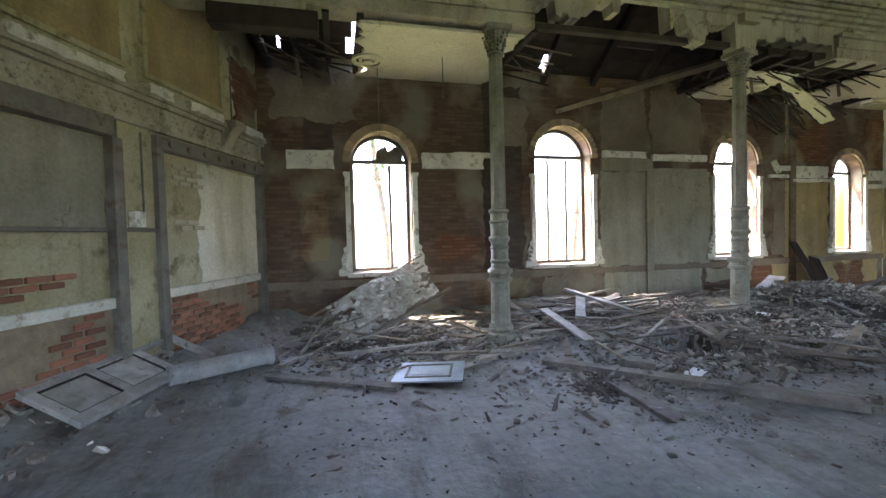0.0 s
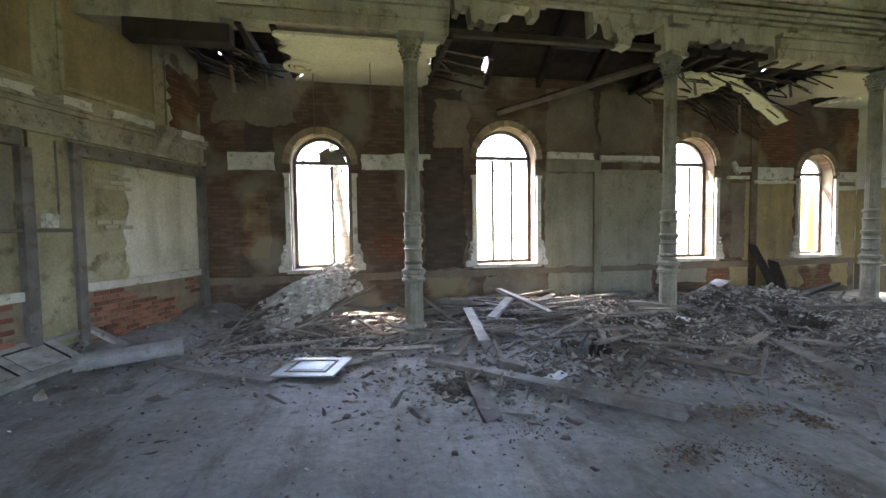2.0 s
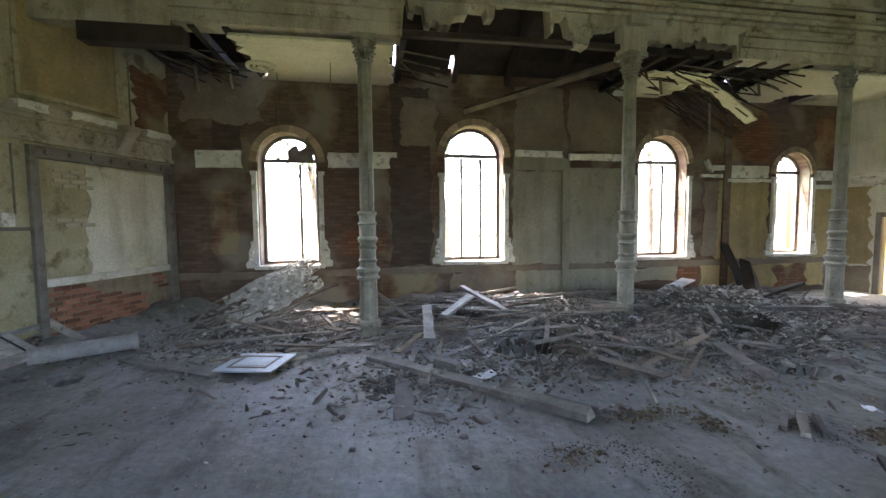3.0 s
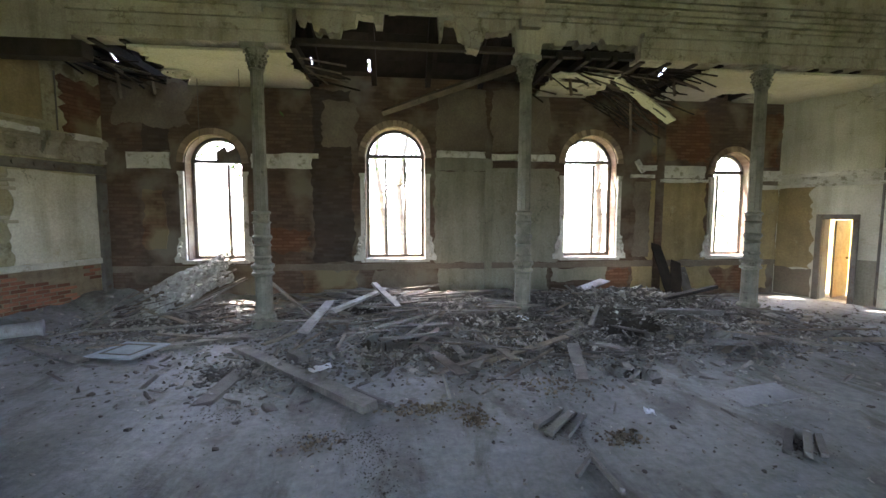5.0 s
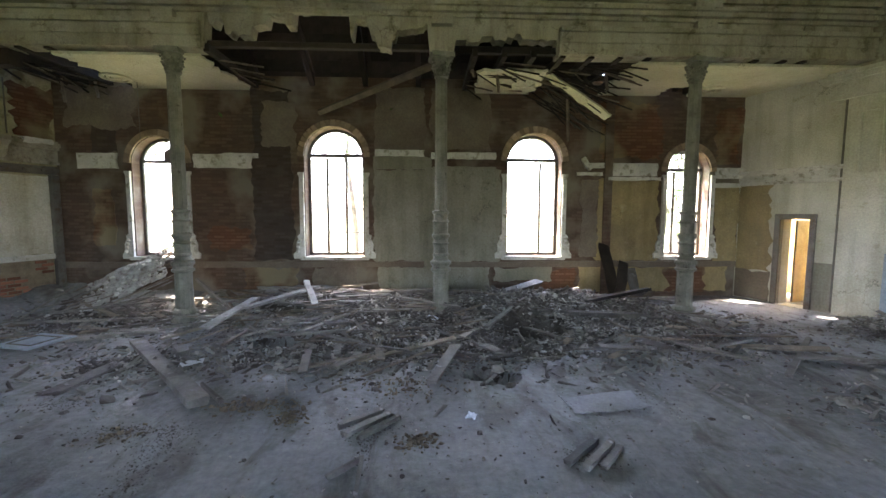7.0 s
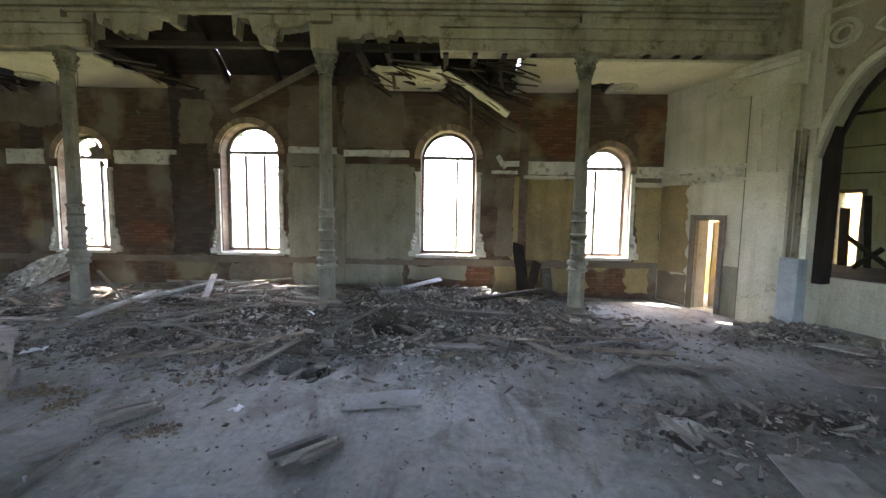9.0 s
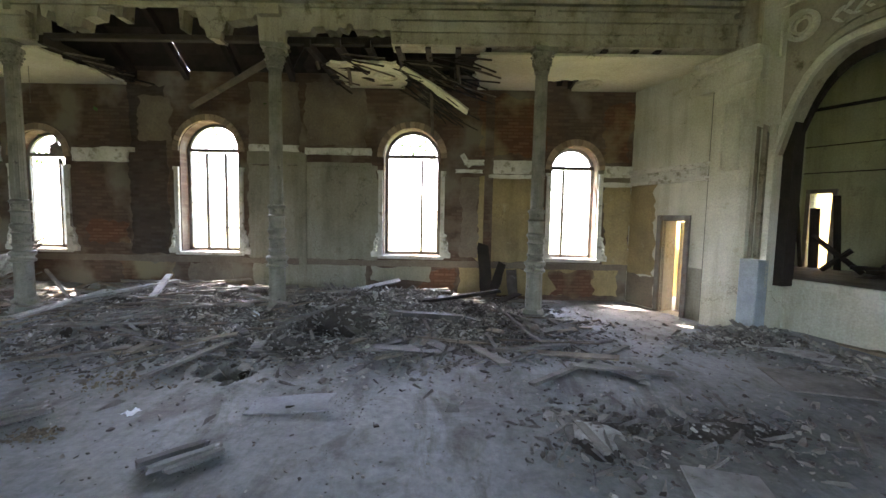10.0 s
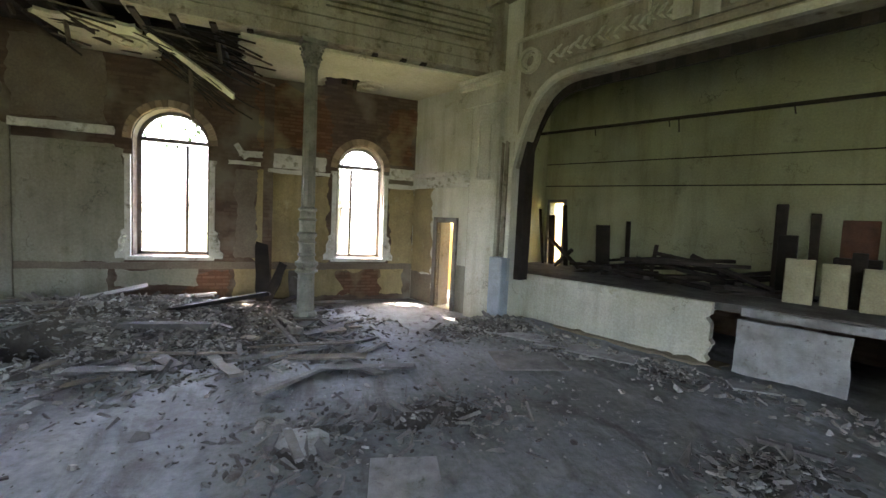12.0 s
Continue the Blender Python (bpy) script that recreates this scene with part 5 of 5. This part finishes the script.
# panelled door lying by the left wall
def panelled(name, w, h, t, rows, material, label, m, cat="door"):
    ob = thing(name, label, cat, m)
    st = w * 0.17
    bm = bmesh.new()
    bx(bm, -w / 2, -w / 2 + st, -h / 2, h / 2, 0, t)
    bx(bm, w / 2 - st, w / 2, -h / 2, h / 2, 0, t)
    cutsz = [-h / 2 + (h - st * 0.8) * k / rows for k in range(rows + 1)]
    for z in cutsz:
        bx(bm, -w / 2 + st, w / 2 - st, z, z + st * 0.8, 0.002, t - 0.002)
    part("door_frame", bm, material, ob)
    for k, (a, b) in enumerate(zip(cutsz, cutsz[1:])):
        if k == rows - 1 and rows > 2:
            continue
        bm = box(-w / 2 + st, w / 2 - st, a + st * 0.8, b, t * 0.3, t * 0.55)
        part("door_panel", bm, material, ob)
        # Strips are coloured dark to paint the shadow lines of the panel mouldings.
        x0, x1, y0, y1 = -w / 2 + st, w / 2 - st, a + st * 0.8, b
        bm = bmesh.new()
        for e in ((x0, x0 + 0.02, y0, y1), (x1 - 0.02, x1, y0, y1), (x0 + 0.02, x1 - 0.02, y0, y0 + 0.02), (x0 + 0.02, x1 - 0.02, y1 - 0.02, y1)):
            bx(bm, *e, t * 0.5, t * 0.8)
        part("panel_moulding", bm, M["darkwood"], ob, "panel moulding strip, dark colour painting in its shadow")
    return ob


panelled("fallen_door", 0.72, 1.9, 0.06, 3, M["greywood"], "pale panelled door lying on the floor by the wall, top panel missing", pose(-0.36, 5.55, 0.28, 3, 24, -18))
cup = thing("cupboard_door", "white lacquered cupboard door with a raised panel lying on the dust", "door", pose(2.97, 5.2, 0.05, 2, -2, -19))
part("door_board", box(-0.42, 0.42, -0.33, 0.33, 0, 0.022, 0.004), M["bluedoor"], cup)
bm = bmesh.new()
for x0, x1, y0, y1 in ((-0.28, 0.28, -0.22, -0.19), (-0.28, 0.28, 0.19, 0.22), (-0.28, -0.25, -0.19, 0.19), (0.25, 0.28, -0.19, 0.19)):
    bx(bm, x0, x1, y0, y1, 0.02, 0.032)
part("moulding", bm, M["steel"], cup, "dark moulding strip")
part("raised_panel", box(-0.2, 0.2, -0.14, 0.14, 0.02, 0.03, 0.006), M["bluedoor"], cup)

# half-round grey sheet and a fallen grey pipe
pipe = thing("fallen_pipe", "grey sheet-metal pipe lying on the debris", "pipe", pose(0.45, 6.0, lump(0.45, 6.0) + 0.14, 0, 90, 31) @ Matrix.Scale(0.85, 4))
bm = lathe([(0.13, -0.72), (0.15, -0.7), (0.135, -0.66), (0.135, 0.62), (0.17, 0.72)], 18)
part("pipe_body", bm, M["pipe"], pipe)

# leaning boards by the last window and the stick by the first column
for k, (x, y, rz, ln, w_, ti, mm) in enumerate(((13.55, 8.35, 95, 1.35, 0.26, -62, "darkwood"), (13.8, 8.2, 60, 1.0, 0.22, -50, "darkwood"), (14.2, 8.45, 92, 0.75, 0.22, -66, "wood"), (14.0, 7.9, 40, 0.9, 0.2, -10, "darkwood"), (14.6, 8.2, -14, 1.2, 0.3, -3, "wood"))):
    me = plank_mesh(ln, w_, 0.03, 300 + k, M[mm])
    ob = lay("leaning_board", me, x, y, rz, "weathered board leaning against the window wall", "board", "leaning boards", tilt=ti, up=ln / 2 * math.sin(radians(-ti)))
lay("stick", plank_mesh(1.2, 0.05, 0.05, 320, M["wood"]), 4.95, 6.9, -20, "grey stick leaning against the column", "stick", tilt=35, up=0.36)

# small single things on the floor
def crumple(name, r, m, material, label, cat, seed, flat=0.35):
    bm = bmesh.new()
    bmesh.ops.create_icosphere(bm, subdivisions=2, radius=r)
    for v in bm.verts:
        v.co *= 1 + 0.45 * noise.noise(v.co * (3 / r) * 0.3 + Vector((seed, 0, 0)))
        v.co.z = max(v.co.z * flat, -0.2 * r)
    return solid(name, bm, material, label, cat, m)


def scrap(w_, h_, m, seed):
    """A creased scrap of paper."""
    bm = bmesh.new()
    bmesh.ops.create_grid(bm, x_segments=6, y_segments=5, size=0.5)
    for v in bm.verts:
        n = noise.noise((v.co.x * 3, v.co.y * 3, seed))
        v.co = Vector((v.co.x * w_ + 0.1 * w_ * n, v.co.y * h_ + 0.14 * h_ * noise.noise((v.co.y * 4, v.co.x * 2, seed)), 0.035 * n))
    bmesh.ops.solidify(bm, geom=bm.faces[:], thickness=0.003)
    return solid("paper", bm, M["paper"], "creased scrap of white paper on the floor", "paper", m)


scrap(0.3, 0.17, pose(5.93, 4.2, lump(5.93, 4.2) + 0.03, 3, -6, 20), 151)
scrap(0.14, 0.1, pose(9.6, 2.65, lump(9.6, 2.65) + 0.02, 3, 4, 70), 152)
scrap(0.22, 0.1, pose(9.25, 6.05, lump(9.25, 6.05) + 0.06, 30, 10, -40), 153)
crumple("plaster_lump", 0.24, pose(14.1, 2.4, 0.03), M["oldplaster"], "grey crumpled cloth-like lump of plaster", "rubble", 7, 0.2)
crumple("plaster_lump", 0.16, pose(14.1, 5.8, 0.1), M["rubble"], "grey stone lump by the column", "rubble", 9, 0.7)
for k, (x, y, w_, h_, rz) in enumerate(((14.8, 1.62, 0.56, 0.62, -14), (17.75, 4.85, 1.0, 0.45, -50), (18.5, 3.6, 1.0, 0.5, -55), (17.3, 3.8, 1.0, 0.8, -15), (18.15, 4.3, 0.6, 0.5, -40), (19.3, 1.9, 0.5, 0.3, -40))):
    lay("floor_sheet", finish("floor_sheet", box(-w_ / 2, w_ / 2, -h_ / 2, h_ / 2, 0, 0.02, 0.004), M["wood"] if k == 3 else M["greywood"]), x, y, rz, "flat grey board lying on the dusty floor", "board", "loose boards", up=0.02)
for k, (x, y, rz, ln, w_) in enumerate(((8.57, 2.5, 44, 0.58, 0.1), (8.68, 2.42, 48, 0.5, 0.07), (8.48, 2.6, 40, 0.5, 0.08), (10.5, 1.95, 42, 0.5, 0.09), (10.62, 1.88, 44, 0.52, 0.08), (10.72, 1.85, 48, 0.4, 0.07), (8.47, 1.77, 47, 0.34, 0.04), (8.6, 1.66, -87, 0.48, 0.04), (6.67, 3.25, -46, 0.68, 0.05), (18.4, 0.95, -60, 0.55, 0.08), (14.0, 2.35, 100, 0.6, 0.1), (14.2, 2.3, 108, 0.6, 0.12), (13.85, 2.5, 75, 0.4, 0.1))):
    lay("wood_piece", plank_mesh(ln, w_ * 0.75, 0.042, 340 + k, M["wood"]), x, y, rz, "short broken timber on the dust", "timber", "wood pieces on the floor", up=0.01)
straw = blob((9.05, 2.2, 0.14, 0.09, 2), (7.3, 2.95, 0.3, 0.1, 3), (7.75, 2.7, 0.1, 0.12, 2), (8.9, 3.4, 0.4, 0.2, 3), (9.6, 4.4, 0.3, 0.2, 2), (6.2, 2.4, 0.15, 0.1, 1), (8.4, 4.6, 0.5, 0.3, 2))
chips("straw", 1100, straw, 0.018, M["insul"], "scattered clumps of mouldy yellowish straw", "straw", flat=0.5, seed=8)
lay("floor_mat", finish("floor_mat", prism(ragged(-0.42, 0.42, -0.2, 0.2, (0.05, 0.05, 0.03, 0.03), 131), FLAT, 0, 0.015), M["dust"]), 11.1, 2.89, 3, "curled scrap of lino lying on the dust", "mat", up=0.015, tilt=-3)

# hanging timbers, laths and ceiling roses
def strut(name, p, q, r, mm, label, cat, group=""):
    return solid(name, tube(bmesh.new(), p, q, r, 4), M[mm], label, cat, None, group)


strut("fallen_rafter", (6.65, 8.6, 4.42), (9.6, 6.8, 5.05), 0.08, "lath", "fallen rafter slanting below the open roof", "rafter")
strut("fallen_rafter", (9.5, 7.5, 4.9), (10.4, 7.2, 6.25), 0.09, "darkwood", "dark broken rafter hanging from the roof", "rafter")
hang = thing("hanging_ceiling", "torn piece of plaster ceiling hanging down on its laths", "debris", Matrix.Translation((12.2, 7.95, 4.6)) @ Matrix.Rotation(radians(33), 4, "Y") @ Matrix.Rotation(radians(-10), 4, "X"))
part("plaster_sheet", prism(ragged(-0.7, 0.95, -0.55, -0.3, (0.05, 0.05, 0.04, 0.05), 111), FLAT, -0.02, 0.02), M["cream"], hang, "cream plaster strip")
rg = random.Random(55)
for k in range(20):
    bm = box(-0.85 + rg.uniform(-0.2, 0.9), 0.9 + rg.uniform(-0.9, 0.5), -0.016, 0.016, 0.03, 0.042)
    bm.transform(Matrix.Translation((0, -0.5 + 0.066 * k + rg.uniform(-0.02, 0.02), 0)) @ Matrix.Rotation(radians(rg.gauss(0, 7)), 4, "Z") @ Matrix.Rotation(radians(rg.gauss(0, 8)), 4, "Y"))
    part("lath", bm, M["darkwood"], hang)
for k in range(90):
    x0 = rg.choice((0.75, 1.3, 10.05, 10.6, 11.7, 12.25, 12.8, 5.15))
    y = rg.uniform(YC + 0.2, YW - 0.1)
    ln = rg.uniform(0.3, 1.05)
    strut("ceiling_lath", (x0, y, AISLE + 0.06), (x0 + ln, y + rg.uniform(-0.2, 0.2), AISLE + 0.06 - rg.uniform(0, 0.35)), 0.018, rg.choice(("lath", "darkwood", "darkwood")), "broken ceiling lath hanging from the roof", "lath", "ceiling laths")
for k, (x, y, z0, z1) in enumerate(((1.3, 8.1, 4.45, 4.95), (1.85, 8.3, 4.6, 4.95), (10.6, 7.4, 4.6, 4.95), (12.25, 7.9, 3.7, 4.95), (10.05, 7.1, 4.8, 4.95), (12.8, 7.2, 4.6, 4.95))):
    strut("hanging_lath", (x, y, z1), (x + 0.05, y, z0), 0.035, "lath", "lath hanging down from the broken ceiling", "lath", "ceiling laths")
for k, (x, y) in enumerate(((2.55, 7.95), (15.7, 8.2), (11.3, 7.9))):
    bm = bmesh.new()
    for r, w_, d in ((0.0, 0.08, 0.05), (0.12, 0.05, 0.03), (0.22, 0.07, 0.04)):
        ring(bm, (x, y), r + 0.001, w_, FLAT, AISLE - d, AISLE, 24)
    solid("ceiling_rose", bm, M["cream"], "round plaster ceiling rose", "ceiling rose", None, "ceiling roses")
for x, y, ln in ((3.85, 7.6, 0.75), (2.75, 8.3, 1.3)):
    strut("wire", (x, y, AISLE), (x, y, AISLE - ln), 0.008, "steel", "wire hanging from the ceiling", "wire")

# ---- outside: trees ----
def build_tree(x, y, h, seed, crown=True):
    t = thing("tree", "slender leafy tree outside the windows", "tree", pose(x, y, -0.9), "trees outside")
    r2 = random.Random(seed)
    bm = bmesh.new()
    p = Vector((0, 0, 0))
    limbs = []
    for k in range(6):
        q = p + Vector((r2.uniform(-0.25, 0.25), r2.uniform(-0.25, 0.25), h / 6))
        tube(bm, p, q, 0.16 - 0.02 * k, 8, 0.14 - 0.02 * k)
        p = q
        if k > 1:
            for _ in range(3):
                e = q + Vector((r2.uniform(-1.6, 1.6), r2.uniform(-1.6, 1.6), r2.uniform(0.2, 1.2)))
                tube(bm, q, e, 0.04, 5, 0.012)
                limbs.append(e)
    part("trunk", bm, M["bark"], t)
    vs, fs = [], []
    for e in limbs:
        for _ in range(90):
            c = e + Vector((r2.gauss(0, 0.55), r2.gauss(0, 0.55), r2.gauss(0, 0.5)))
            u = Vector((r2.uniform(-1, 1), r2.uniform(-1, 1), r2.uniform(-1, 1))).normalized()
            v = u.orthogonal().normalized()
            s = r2.uniform(0.05, 0.11)
            b = len(vs)
            vs += [c - u * s, c + v * s * 0.5, c + u * s, c - v * s * 0.5]
            fs.append((b, b + 1, b + 2, b + 3))
    me = bpy.data.meshes.new("crown")
    me.from_pydata([tuple(v) for v in vs], [], fs)
    me.materials.append(M["leaf"])
    cr = new("crown", me)
    cr.parent = t
    return t


# The last three are added to keep direct sun off the first windows.
for k, (x, y, h) in enumerate(((18.2, 14.5, 6.0), (20.0, 16.0, 7.0), (16.3, 17.5, 6.5), (21.5, 19.0, 8.0), (13.2, 11.2, 7.5), (7.4, 13.5, 8.0), (6.4, 14.5, 7.5), (18.8, 12.6, 4.0), (-0.4, 11.0, 8.5), (3.2, 11.3, 8.0), (8.4, 11.2, 8.5))):
    build_tree(x, y, h, 500 + k)

# ---- bricks bared on the left wall ----
brick_mesh = finish("brick", box(-0.112, 0.112, -0.03, 0.02, -0.03, 0.03, 0.006), M["brick"])
pale_brick = finish("brick", box(-0.112, 0.112, -0.03, 0.016, -0.03, 0.03, 0.006), M["palebrick"])
part("brick_bed", box(0.22, 7.6, -0.02, 0.012, 0.0, 1.0), M["mortar"], wall_west)
rg = random.Random(9)
for row in range(12):
    for k in range(26):
        a = 0.34 + 0.252 * k + (0.126 if row % 2 else 0)
        z = 0.1 + 0.077 * row
        if noise.noise((a * 0.8, z * 1.5, 2)) < (-0.12 if a < 2.9 else -0.22) or 2.38 < a < 2.74 or 3.0 < a < 3.38:
            continue
        ob = new("brick", brick_mesh)
        ob.parent = wall_west
        ob.matrix_local = pose(a, 0.02 + rg.uniform(-0.006, 0.008), z, 0, 0, rg.uniform(-1, 1)) @ Matrix.Diagonal((rg.uniform(0.94, 1.0), 1, 1, 1))
for a0, a1, z0, z1, s in ((3.4, 5.0, 1.14, 1.5, 1), (1.75, 2.5, 1.9, 2.86, 2)):
    for row in range(int((z1 - z0) / 0.077)):
        for k in range(int((a1 - a0) / 0.252)):
            a, z = a0 + 0.252 * k + (0.126 if row % 2 else 0), z0 + 0.04 + 0.077 * row
            if noise.noise((a * 1.3, z * 2, s)) < (-0.25 if s == 1 else -0.12):
                continue
            ob = new("brick", brick_mesh if s == 1 else pale_brick)
            ob.parent = wall_west
            ob.matrix_local = pose(a, 0.012 if s == 1 else 0.01, z)
# voussoirs round the window heads
vous = finish("arch_brick", box(-0.055, 0.055, -0.02, 0.03, 0.0, 0.15, 0.005), M["archbrick"])
for k, (a, b) in enumerate(WINS):
    cx, r, sp = (a + b) / 2, (b - a) / 2 + 0.012, SPRINGS[k]
    n = 21
    for j in range(n):
        e = math.pi * (j + 0.5) / n
        ob = new("arch_brick", vous)
        ob.parent = wall_north
        ob.matrix_world = Matrix.Translation((cx + r * math.cos(e), YW - 0.03, sp + r * math.sin(e))) @ Matrix.Rotation(math.pi / 2 - e, 4, "Y")
